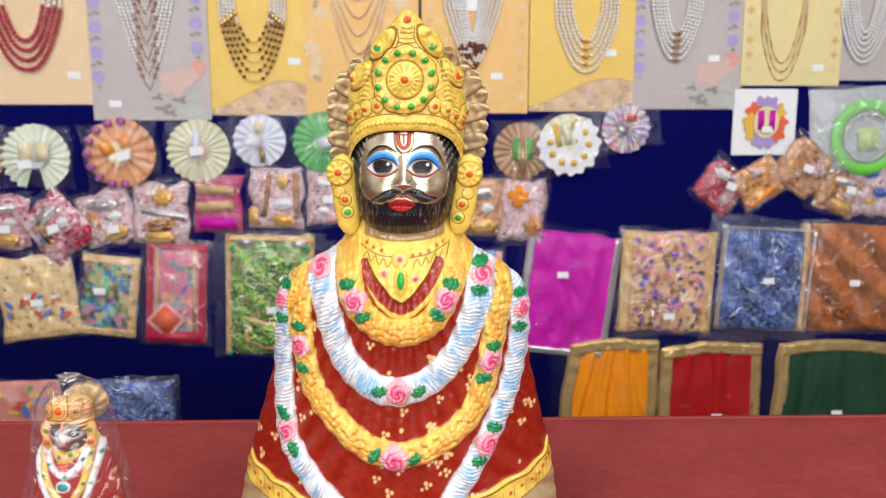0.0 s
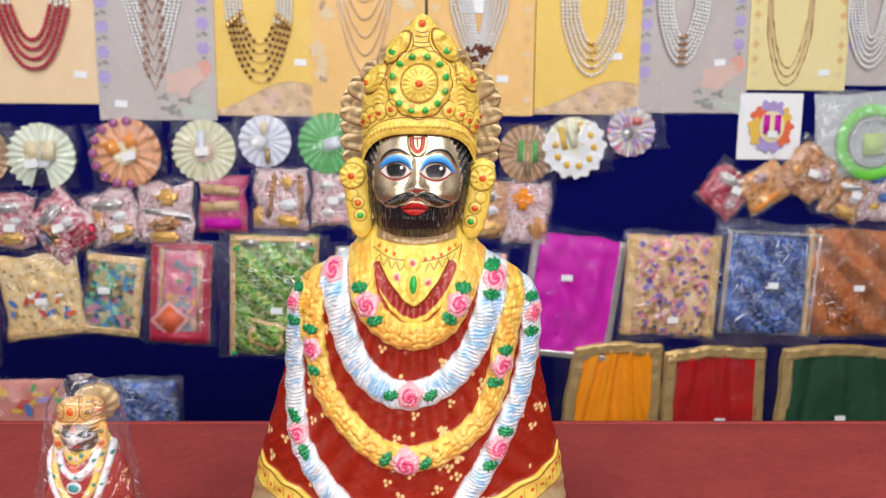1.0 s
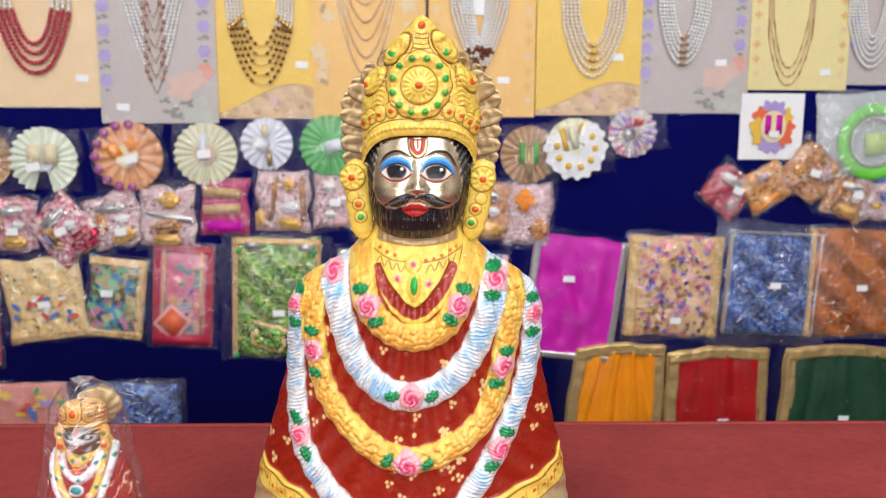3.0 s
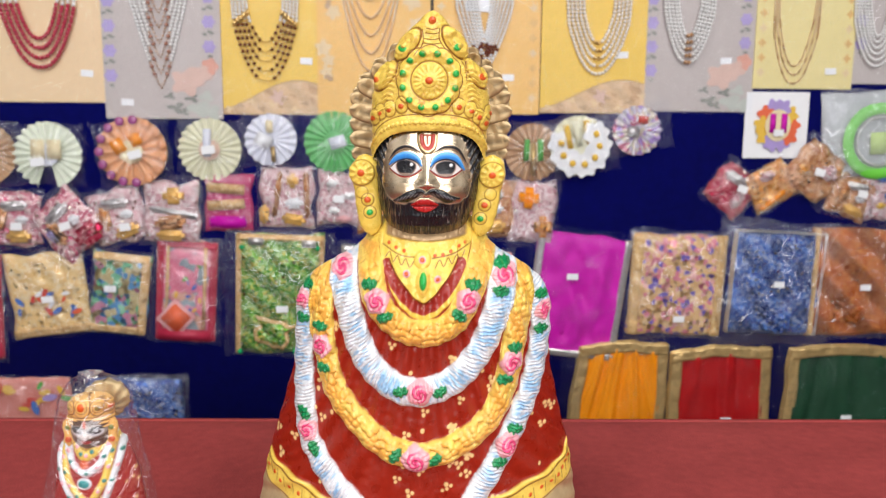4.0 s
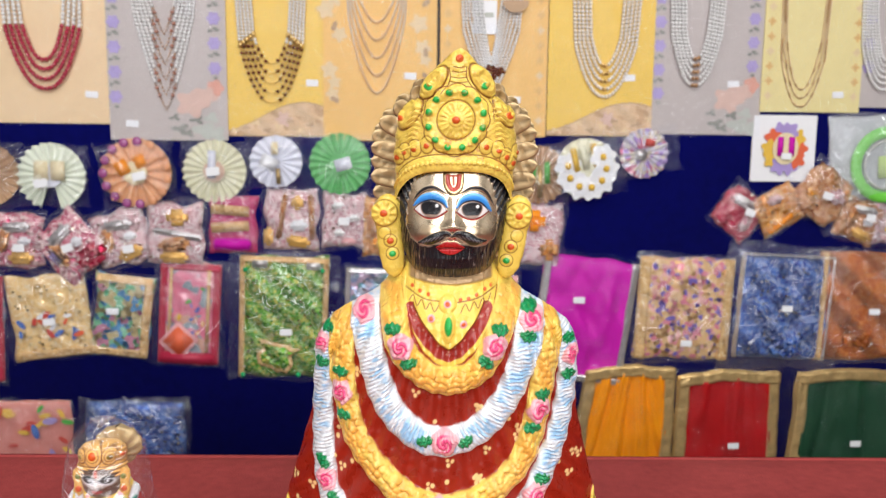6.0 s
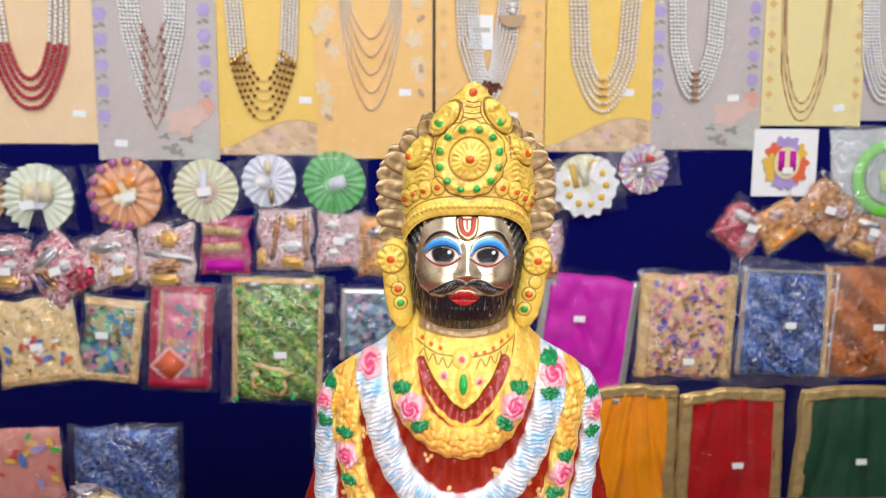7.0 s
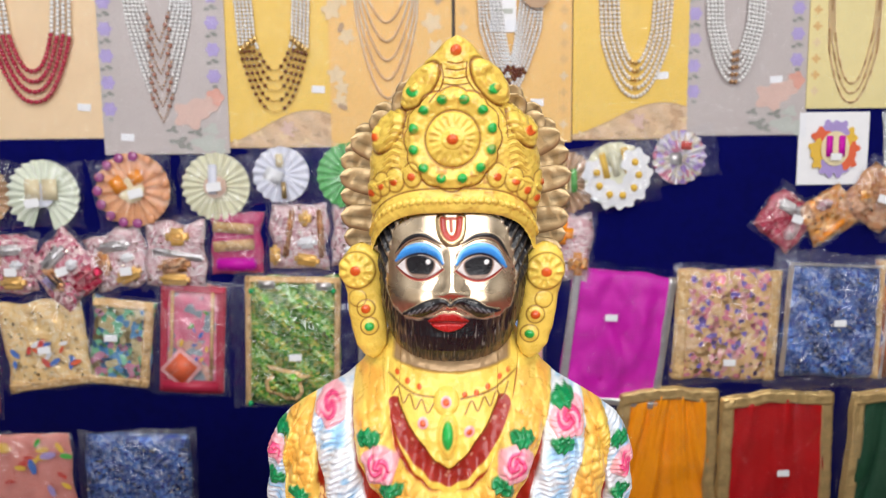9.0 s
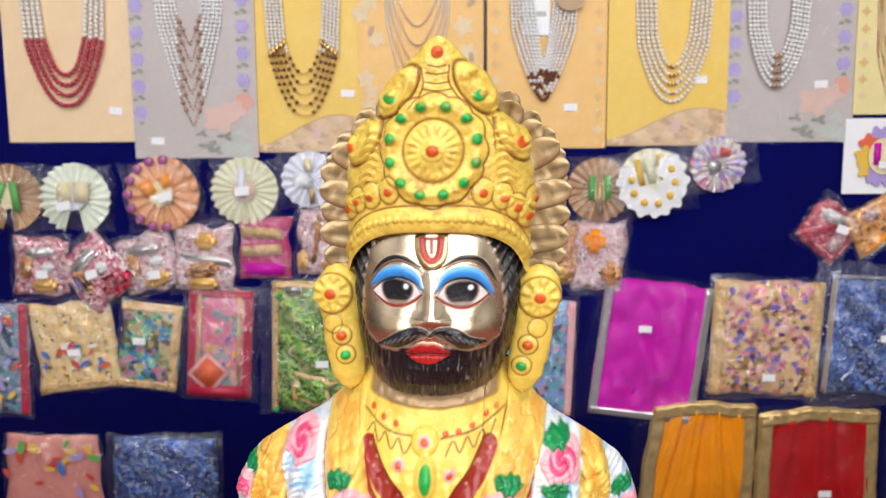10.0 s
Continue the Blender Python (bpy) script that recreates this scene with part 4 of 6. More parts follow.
pleated("scalloped_disc", "orange scalloped disc edged with plum foil domes", (-0.473, 0.919), 0.062, "orange", 15, 0, CREAM_PANEL, scallop=(PLUM_BEAD, AMBER_DOME), panels=[(OP, -0.02, 0.012, 0.022, 0.026, -25), (OP, 0.012, 0.02, 0.02, 0.022, -20)], tag=(0.009, -0.006), seed=63, bag=(1.12, 0.98, -7), lift=0.004)
pleated("pleated_disc", "cream and gold pleated satin disc in a clear bag", (-0.336, 0.923), 0.056, "cream", 24, 0, PINK_CENTRE, panels=[(LILAC_SATIN, -0.004, 0.012, 0.014, 0.05, 0)], tag=(0.0, 0.0), seed=64, bag=(1.12, 1.0, 2))
pleated("pleated_disc", "white and lilac pleated satin disc in a clear bag", (-0.227, 0.941), 0.047, "lilac", 18, 0, None, panels=[(CREAM_PANEL, 0.0, 0.024, 0.012, 0.022, 0), (WHITE_MOTIF, -0.012, 0.0, 0.03, 0.022, 30), (GOLD_FOIL, 0.004, -0.026, 0.008, 0.028, 0)], seed=65, bag=(1.2, 1.08, -2))
pleated("pleated_disc", "green pleated satin disc with scalloped edge", (-0.112, 0.938), 0.055, "green", 22, 0, FAN_LOOKS["green"], panels=[(LILAC_SATIN, 0.006, 0.0, 0.03, 0.022, -20)], seed=66, bag=(1.15, 1.05, 2))
pleated("pleated_disc", "brown and gold pleated disc with green bands", (0.255, 0.921), 0.053, "brown", 22, 0, CREAM_PANEL, panels=[(GP, -0.013, 0.004, 0.01, 0.04, 2), (GP, 0.013, 0.004, 0.01, 0.04, -2), (GOLD_FOIL, 0.0, -0.012, 0.01, 0.06, 0)], seed=67, bag=(1.08, 1.08, 0))
d = pleated("flower_disc", "ivory lace disc with daisies and yellow bands", (0.341, 0.934), 0.055, "ivory", 16, 0, FAN_LOOKS["ivory"], panels=[(YP, -0.018, 0.02, 0.011, 0.044, 0), (YP, 0.02, 0.02, 0.011, 0.044, 2), (FAN_LOOKS["cream"], 0.0, 0.02, 0.012, 0.044, 0)], seed=68, bag=(1.3, 1.15, -14), lift=0.004)
for a in range(7):
    ang = math.radians(-200 + a * 37)
    x, z = 0.036 * math.cos(ang), 0.036 * math.sin(ang)
    f = part("daisy", flat_shape(blob_points(x, z, 0.023, 6, 0.14), -0.0195 - 0.0005 * a), WHITE_MOTIF, d)
    beads("daisy_eye", [(x, -0.0225, z)], 0.0065, YELLOW_MOTIF, f)
pleated("pleated_disc", "white, purple and pink petal disc in a clear bag", (0.452, 0.962), 0.046, "mixed", 18, 0, None, panels=[(RED_MOTIF, 0.012, 0.018, 0.018, 0.014, 20), (SILVER_FOIL, -0.01, 0.0, 0.02, 0.02, 10)], seed=69, bag=(1.55, 1.0, -12))

# white square card with a flower ornament
tl, br = (0.662, 1.036), (0.787, 0.911)
cx, cz, w, h = spot(tl, br)
fc = thing("flower_card", pose(cx, BACK, cz), "white square card with an orange, purple and magenta flower ornament", "card")
part("board", box_bm(-w / 2, -0.003, -h / 2, w / 2, 0.0, h / 2, 0.001), LABEL, fc, smooth=False)
for k in range(10):
    a = 2 * math.pi * k / 10
    mat = LILAC_MOTIF if k in (2, 3, 7, 8) else (ORANGE_CARD if k in (9, 0, 4) else YELLOW_MOTIF)
    part("petal", flat_shape(blob_points(0.029 * math.cos(a), 0.034 * math.sin(a), 0.0155, 5, 0.2, turn=k), -0.0045 - 0.0004 * k), mat, fc)
part("disc", flat_shape(blob_points(0, 0, 0.025, 1, 0.0, 1.2), -0.0092), CREAM_PANEL, fc)
for x in (-0.011, 0.011):
    part("magenta_band", box_bm(x - 0.0055, -0.013, -0.014, x + 0.0055, -0.0095, 0.022, 0.001), MAGENTA, fc)
sticker(fc, 0.0, -0.014, -0.0145, 0.02, 0.012)

# grey bag with a green ring
tl, br = (0.814, 1.045), (1.027, 0.874)
cx, cz, w, h = spot(tl, br)
gb = thing("ring_packet", pose(cx, BACK, cz, 0, -4, 0), "bright green ring with a silver bead row in a milky bag", "packet")
GREY_LINER = surface("grey_liner", (0.42, 0.44, 0.46), 0.5, vary=0.06)
NEON_GREEN = surface("bright_green_plastic", (0.16, 0.62, 0.06), 0.35, vary=0.08)
part("liner", pillow(w * 0.96, h * 0.94, 0.004, 71.0, 0.002), GREY_LINER, gb)


def ring_bm(r, tube, y):
    return grid_bm(48, 10, lambda u, v: ((r + tube * math.cos(6.2832 * v)) * math.cos(6.2832 * u), y - 0.5 * tube * math.sin(6.2832 * v), (r + tube * math.cos(6.2832 * v)) * math.sin(6.2832 * u)))


ring = part("ring", ring_bm(0.062, 0.011, -0.012), NEON_GREEN, gb)
ring.location = (0.005, 0, -0.015)
row = beads("bead_row", [(0.005 + 0.046 * math.cos(a), -0.014, -0.015 + 0.046 * math.sin(a)) for a in (2 * math.pi * k / 44 for k in range(44))], 0.0035, SILVER_FOIL, gb)
part("inner_card", box_bm(-0.012, -0.013, -0.04, 0.03, -0.009, 0.002, 0.001), surface("lime_card", (0.5, 0.66, 0.2), 0.5), gb)
clear_bag(film_sheet(w, h, 0.02, 72, n=20), gb, FILM_MILKY)


# ---- the painted brass bust (numbers in millimetres) ----
def vnoise(x, z, scale, seed):
    """Smooth value noise from 0 to 1."""
    x, z = x / scale + seed * 17.3, z / scale + seed * 9.1
    i, j = np.floor(x), np.floor(z)
    fx, fz = x - i, z - j
    fx, fz = fx * fx * (3 - 2 * fx), fz * fz * (3 - 2 * fz)

    def h(a, b):
        v = np.sin(a * 127.1 + b * 311.7 + seed * 74.7) * 43758.5453
        return v - np.floor(v)
    return (h(i, j) * (1 - fx) + h(i + 1, j) * fx) * (1 - fz) + (h(i, j + 1) * (1 - fx) + h(i + 1, j + 1) * fx) * fz


def step(e, soft=0.25):
    """1 where e is positive, 0 where negative, with a soft edge in millimetres."""
    return np.clip(e / soft * 0.5 + 0.5, 0, 1)


def smooth_line(pts, n=10):
    """A rounded curve through the points."""
    p = np.array(pts, float)
    p = np.concatenate([[2 * p[0] - p[1]], p, [2 * p[-1] - p[-2]]])
    out = []
    for a, b, c, d in zip(p[:-3], p[1:-2], p[2:-1], p[3:]):
        for t in np.linspace(0, 1, n, endpoint=False):
            out.append(0.5 * (2 * b + (c - a) * t + (2 * a - 5 * b + 4 * c - d) * t ** 2 + (3 * b - a - 3 * c + d) * t ** 3))
    return np.array(out + [p[-2]])


def along(X, Z, line):
    """The distance to a line, the way along it, and the side."""
    best = np.full(X.shape, 1e9)
    s_at, side = np.zeros(X.shape), np.zeros(X.shape)
    run = 0.0
    for a, b in zip(line[:-1], line[1:]):
        d = b - a
        length = math.hypot(*d) + 1e-9
        t = np.clip(((X - a[0]) * d[0] + (Z - a[1]) * d[1]) / length ** 2, 0, 1)
        ex, ez = X - a[0] - t * d[0], Z - a[1] - t * d[1]
        r = np.hypot(ex, ez)
        near = r < best
        best = np.where(near, r, best)
        s_at = np.where(near, run + t * length, s_at)
        side = np.where(near, (d[0] * ez - d[1] * ex) / length, side)
        run += length
    return best, s_at, side


YELLOW, ORANGE_DAB, DEEP_ORANGE = (0.8, 0.57, 0.1), (0.78, 0.24, 0.03), (0.66, 0.10, 0.015)
WHITE_P, BLUE_P = (0.74, 0.77, 0.8), (0.22, 0.5, 0.78)
PALE_PINK, DEEP_PINK = (0.86, 0.42, 0.47), (0.74, 0.07, 0.2)
LEAF_P, DOT_GREEN = (0.006, 0.22, 0.065), (0.015, 0.36, 0.06)
GARLAND_Y = (0.82, 0.57, 0.13)
ROBE, CREAM_P, BLACK_P, LIP_P, LID_P = (0.29, 0.015, 0.004), (0.82, 0.56, 0.24), (0.010, 0.010, 0.013), (0.42, 0.012, 0.012), (0.04, 0.27, 0.72)
LINE_P, BRASS, OLD_BRASS = (0.22, 0.075, 0.014), (0.86, 0.70, 0.50), (0.45, 0.31, 0.15)


class Sheet:
    """One closed skin of the bust: a ring of points for each level, with relief and paint worked out from x and z."""

    def __init__(self, x, y, z, yc):
        self.x, self.y, self.z, self.yc = x, y, z, yc
        self.lift = np.zeros(x.shape)
        self.paint = np.zeros(x.shape + (4,))
        self.front = y < yc
        self.forward = 0.0

    def colour(self, mask, rgb, metal=0.0):
        m = np.where(self.front, np.clip(mask, 0, 1), 0)[..., None]
        self.paint = self.paint * (1 - m) + m * np.array([*rgb, metal])

    def base(self, rgb, metal=0.0):
        self.paint[...] = [*rgb, metal]

    def dot(self, c, r, rgb, high=0.5, squash=1.0, turn=0.0, metal=0.0):
        a = math.radians(turn)
        dx, dz = self.x - c[0], self.z - c[1]
        u, v = (dx * math.cos(a) + dz * math.sin(a)) / r, (-dx * math.sin(a) + dz * math.cos(a)) / (r * squash)
        d = np.hypot(u, v)
        self.colour(step((1 - d) * r * min(1, squash)), rgb, metal)
        self.lift += np.where(self.front, high * np.sqrt(np.clip(1 - d * d, 0, 1)), 0)
        return d

    def stroke(self, pts, half, rgb, high=0.0, metal=0.0, taper=False):
        line = smooth_line(pts)
        d, s, side = along(self.x, self.z, line)
        total = np.sum(np.hypot(*np.diff(line, axis=0).T))
        h = half * (np.sin(np.pi * np.clip(s / total, 0.04, 0.96)) ** 0.6 if taper else 1.0)
        self.colour(step(h - d), rgb, metal)
        self.lift += np.where(self.front, high * np.clip(1 - (d / np.maximum(h, 0.05)) ** 2, 0, 1), 0)
        return d

    def mesh(self):
        """Points moved out along the normals, with faces and paint."""
        P = np.stack([self.x, self.y, self.z], -1)
        du = np.roll(P, -1, 1) - np.roll(P, 1, 1)
        dv = np.gradient(P, axis=0)
        N = np.cross(du, dv)
        N /= np.linalg.norm(N, axis=-1, keepdims=True) + 1e-9
        out = (N[..., 0] * self.x + N[..., 1] * (self.y - self.yc)).mean()
        N = N if out > 0 else -N
        if self.forward:
            N = N * (1 - self.forward) + np.array([0, -1.0, 0]) * self.forward * self.front[..., None]
            N /= np.linalg.norm(N, axis=-1, keepdims=True) + 1e-9
        P = P + N * self.lift[..., None]
        nz, nt = self.x.shape
        idx = np.arange(nz * nt).reshape(nz, nt)
        nxt = np.roll(idx, -1, 1)
        F = np.stack([idx[:-1], nxt[:-1], nxt[1:], idx[1:]], -1).reshape(-1, 4)
        return P.reshape(-1, 3), F, self.paint.reshape(-1, 4)


def ring_sheet(zs, half, deep, yc, cx, fine, rough=40, round_=1.0):
    """Rings of half-width and depth given level by level; fine steps in front, coarse ones behind."""
    th = np.concatenate([np.linspace(-math.pi / 2, math.pi / 2, fine, endpoint=False), np.linspace(math.pi / 2, 1.5 * math.pi, rough, endpoint=False)])
    Z = np.repeat(zs[:, None], len(th), 1) if zs.ndim == 1 else zs
    T = np.repeat(th[None], Z.shape[0], 0)
    w, d, y0, x0 = half(Z), deep(Z), yc(Z), cx(Z)
    c = np.cos(T)
    return Sheet(x0 + w * np.sin(T), y0 - d * np.sign(c) * np.abs(c) ** round_, Z, y0)


def curve_of(pairs):
    z, v = zip(*sorted(pairs))
    return lambda q: np.interp(q, z, v)


def white_garland(s, pts, half, seed):
    line = smooth_line(pts)
    d, t, side = along(s.x, s.z, line)
    inside = np.clip(1 - (d / half) ** 2, 0, 1)
    wave = t + 0.22 * side + 1.5 * vnoise(s.x, s.z, 5.0, seed) + 0.6 * vnoise(s.x, s.z, 1.4, seed + 9)
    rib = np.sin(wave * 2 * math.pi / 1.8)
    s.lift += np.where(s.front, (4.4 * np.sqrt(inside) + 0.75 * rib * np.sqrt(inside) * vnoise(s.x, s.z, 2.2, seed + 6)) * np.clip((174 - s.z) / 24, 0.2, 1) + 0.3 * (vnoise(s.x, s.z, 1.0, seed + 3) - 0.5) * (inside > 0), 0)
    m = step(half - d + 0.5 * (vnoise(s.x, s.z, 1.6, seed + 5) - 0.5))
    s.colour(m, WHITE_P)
    # grey-blue in the rib troughs: shade between ribs put into the paint
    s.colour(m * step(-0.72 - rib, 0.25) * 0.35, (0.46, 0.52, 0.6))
    tilt = t + 0.22 * side
    dab = vnoise(tilt, side * 0.22, 0.8, seed + 1) * 0.5 + vnoise(tilt, side * 0.7, 4.5, seed + 2) * 0.5
    s.colour(m * step(dab - 0.56, 0.09) * step(half * 0.72 - d, 1.6) * 0.8, BLUE_P)


def petal_cells(a, b, seed):
    """Loose round cells on a jittered lattice: height from 0 to 1 and a chance number for each cell."""
    best, chance = np.full(a.shape, 9.0), np.zeros(a.shape)
    ia, ib = np.floor(a), np.floor(b)
    for da in (-1, 0, 1):
        for db in (-1, 0, 1):
            ca, cb = ia + da, ib + db

            def h(k):
                v = np.sin(ca * 127.1 + cb * 311.7 + seed * 74.7 + k * 37.3) * 43758.5453
                return v - np.floor(v)
            d = np.hypot(a - ca - 0.5 - 0.7 * (h(1) - 0.5), (b - cb - 0.5 - 0.7 * (h(2) - 0.5)))
            near = d < best
            best, chance = np.where(near, d, best), np.where(near, h(3), chance)
    return np.sqrt(np.clip(1 - (best / 0.72) ** 2, 0, 1)), chance


def petal_garland(s, pts, half, seed, orange_at=0.44):
    line = smooth_line(pts)
    d, t, side = along(s.x, s.z, line)
    inside = np.clip(1 - (d / half) ** 2, 0, 1)
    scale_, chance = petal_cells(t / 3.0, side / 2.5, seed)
    s.lift += np.where(s.front, (4.0 * np.sqrt(inside) + 1.9 * scale_ * np.sqrt(inside)) * np.clip((174 - s.z) / 24, 0.2, 1) + 0.3 * (vnoise(s.x, s.z, 1.3, seed + 3) - 0.5) * (inside > 0), 0)
    m = step(half - d + 0.6 * (vnoise(s.x, s.z, 2.0, seed + 5) - 0.5))
    s.colour(m, GARLAND_Y)
    s.colour(m * step(vnoise(s.x, s.z, 9.0, seed + 12) - 0.55, 0.2) * 0.8, YELLOW)
    patch = vnoise(s.x, s.z, 7.0, seed + 7) * 0.6 + chance * 0.4
    s.colour(m * step(patch - orange_at, 0.1) * step(half * 0.78 - d, 1.2) * (0.4 + 0.6 * scale_) * 0.7, (0.82, 0.34, 0.05))
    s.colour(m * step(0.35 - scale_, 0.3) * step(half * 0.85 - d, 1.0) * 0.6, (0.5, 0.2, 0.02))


def rose(s, c, r, seed):
    dx, dz = s.x - c[0], s.z - c[1]
    d, a = np.hypot(dx, dz), np.arctan2(dz, dx)
    r_ = r * (1 + 0.06 * np.sin(5 * a + seed))
    dome = np.sqrt(np.clip(1 - (d / r_) ** 2, 0, 1))
    swirl = np.sin(2 * a + d * 2.6 + seed)
    s.lift += np.where(s.front, 2.4 * dome + 0.45 * swirl * (d < r * 0.62) * dome, 0)
    s.colour(step(r_ - d), PALE_PINK)
    s.colour(step(r * 0.6 - d + 0.6 * swirl, 0.5) * step(swirl + 0.55, 0.7), DEEP_PINK)
    s.colour(step(r * 0.2 - d, 0.6), DEEP_PINK)


def leaf(s, c, r, turn, seed):
    a = math.radians(turn)
    dx, dz = s.x - c[0], s.z - c[1]
    u, v = dx * math.cos(a) + dz * math.sin(a), -dx * math.sin(a) + dz * math.cos(a)
    w = 0.62 * r * (1 + 0.16 * np.sin(u * 2.4 + seed))
    d = np.hypot(u / r, v / w)
    s.lift += np.where(s.front, 1.6 * np.sqrt(np.clip(1 - d * d, 0, 1)) - 0.5 * np.exp(-(v / 0.35) ** 2) * (d < 0.9) + 0.25 * np.sin(u * 3 + np.abs(v) * 2) * (d < 0.95), 0)
    s.colour(step((1 - d) * r * 0.7 + 0.3 * (vnoise(s.x, s.z, 0.9, seed) - 0.5)), LEAF_P)
    s.colour(step((0.8 - d) * r, 0.8) * step(vnoise(s.x, s.z, 1.1, seed + 2) - 0.62, 0.15) * 0.6, (0.02, 0.34, 0.13))


def torso():
    zs = np.concatenate([np.linspace(0, 33, 8), np.arange(33.6, 180.2, 0.36)])
    half = curve_of([(0, 88), (30, 83.5), (50, 80), (64, 77), (78, 73), (92, 69.5), (104, 66.3), (119, 65), (136, 64), (145, 61), (150, 57), (156, 48.5), (163, 37), (168, 31.5), (172, 29), (176, 26), (180.5, 22)])
    deep = curve_of([(0, 50), (30, 48), (60, 45), (100, 40), (140, 37), (155, 33), (165, 27.5), (172, 22.5), (176, 18), (180.5, 14)])
    s = ring_sheet(zs, half, deep, lambda z: 26.0 + 0 * z, lambda z: 0 * z, 540, 60, 1.55)
    X, Z = s.x, s.z
    s.base(ROBE)
    s.forward = 0.8
    # robe: folds and cream dot clusters
    fold = np.sin(X * 0.62 + 0.02 * (Z - 90) * X * 0.4 + 2.0 * vnoise(X, Z, 30, 2.0))
    s.lift += np.where(s.front, 0.95 * fold * step(150 - Z, 10) + 0.35 * (vnoise(X, Z, 2.6, 1.0) - 0.5), 0)
    rnd = random.Random(8)
    for k in range(100):
        cx, cz = rnd.uniform(-76, 76), rnd.uniform(36, 132)
        n = 3 if rnd.random() < 0.7 else 1
        for i in range(n):
            a = 2.1 * i + rnd.uniform(0, 0.6)
            s.dot((cx + 1.35 * math.cos(a) * (n > 1), cz + 1.35 * math.sin(a) * (n > 1)), rnd.uniform(0.75, 1.05), CREAM_P, 0.15, 1.15)
    # bib and choker
    inner = smooth_line([(-23.4, 169.8), (-18.1, 153.8), (-10.8, 141.0), (0.7, 134.5), (12.3, 142.1), (18.3, 153.9), (22.5, 170.1)])
    lo = np.interp(X, inner[:, 0], inner[:, 1], left=400, right=400)
    bib = step(Z - lo, 0.6) * step(23 - np.abs(X), 0.6)
    s.lift += 0.8 * bib * s.front
    s.colour(bib, YELLOW)
    s.lift += np.where(s.front, bib * (0.4 * (vnoise(X, Z, 1.6, 4.0) - 0.5) + 0.5 * (vnoise(X, Z, 3.4, 14.0) - 0.5)), 0)
    s.stroke([(-17.7, 159.1), (-13.4, 151.5), (-7.0, 144.2), (0.0, 140.3), (6.7, 144.0), (12.5, 151.2), (16.8, 159.8)], 3.1, (0.3, 0.02, 0.012), -0.9)
    for k in range(26):
        t = k / 25
        px = np.interp(t, [0, 0.5, 1], [(-17.6, 158.6)[0], (0.0, 140.3)[0], (16.8, 159.3)[0]])
        pz = np.interp(t, [0, 0.5, 1], [(-17.6, 158.6)[1], (0.0, 140.8)[1], (16.8, 159.3)[1]])
        s.dot((px + 1.3 * math.sin(k * 2.3), pz + 1.2 * math.cos(k * 1.7)), 0.5, (0.5, 0.2, 0.14), 0.2)
    point = smooth_line([(-16.7, 161.0), (-11.3, 152.9), (-0.0, 142.6), (10.4, 152.8), (15.4, 161.3)], 6)
    pd = along(X, Z, point)[0]
    plate = step(Z - np.interp(X, point[:, 0], point[:, 1], left=400, right=400), 0.5)
    s.lift += 1.1 * plate * s.front
    s.colour(plate, YELLOW)
    s.colour(step(0.3 - pd), LINE_P)
    zig = [(x, z0 + (1.6 if i % 2 else -1.6)) for i, (x, z0) in enumerate([(-19 + 2.0 * j, (-0.7, 159.8)[1] + 0.012 * (-19 + 2.0 * j) ** 2) for j in range(20)])]
    s.stroke([p for p in zig if p[0] < -4], 0.22, LINE_P, -0.3)
    s.stroke([p for p in zig if p[0] > 3.5], 0.22, LINE_P, -0.3)
    s.stroke([(-21.4, 168.1), (-12.0, 164.0), (-4.9, 163.2)], 0.25, LINE_P, -0.3)
    s.stroke([(3.6, 162.8), (13.5, 164.6), (21.9, 168.7)], 0.3, LINE_P, -0.3)
    for c in ((-17.7, 168.8), (-13.9, 167.0), (-9.9, 165.9), (4.7, 164.0), (8.4, 164.3), (12.1, 165.6), (16.1, 167.7), (19.1, 169.1)):
        s.dot(c, 0.85, DEEP_ORANGE, 0.3)
    s.dot((-1.1, 162.3), 4.0, YELLOW, 1.4)
    s.dot((-1.1, 162.3), 1.7, PALE_PINK, 0.3)
    s.dot((-1.1, 162.3), 1.05, DEEP_ORANGE, 0.5)
    s.dot((-0.4, 152.4), 3.5, YELLOW, 1.3, 1.95)
    d = s.dot((-0.4, 152.4), 3.0, (0.7, 0.4, 0.05), 0.0, 1.9)
    s.dot((-0.4, 152.4), 2.6, YELLOW, 0.2, 1.9)
    s.dot((-0.4, 152.9), 1.75, DOT_GREEN, 1.2, 2.35)
    for c in ((-8.3, 156.0), (6.4, 153.7)):
        s.dot(c, 1.7, PALE_PINK, 0.5)
        s.dot(c, 0.95, DEEP_ORANGE, 0.4)
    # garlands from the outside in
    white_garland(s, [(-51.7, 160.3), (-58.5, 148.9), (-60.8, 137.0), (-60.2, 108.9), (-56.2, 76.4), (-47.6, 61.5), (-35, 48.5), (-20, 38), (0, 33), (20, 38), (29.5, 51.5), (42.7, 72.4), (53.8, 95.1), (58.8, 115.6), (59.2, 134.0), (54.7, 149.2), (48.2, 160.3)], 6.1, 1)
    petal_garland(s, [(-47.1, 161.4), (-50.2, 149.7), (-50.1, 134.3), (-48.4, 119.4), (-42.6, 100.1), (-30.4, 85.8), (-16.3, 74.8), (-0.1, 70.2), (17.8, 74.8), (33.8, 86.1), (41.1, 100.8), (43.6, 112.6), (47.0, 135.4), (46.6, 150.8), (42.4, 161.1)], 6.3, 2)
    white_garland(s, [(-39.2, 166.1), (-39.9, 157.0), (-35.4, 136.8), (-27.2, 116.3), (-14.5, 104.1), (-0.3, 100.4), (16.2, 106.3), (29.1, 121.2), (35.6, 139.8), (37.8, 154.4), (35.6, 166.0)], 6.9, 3)
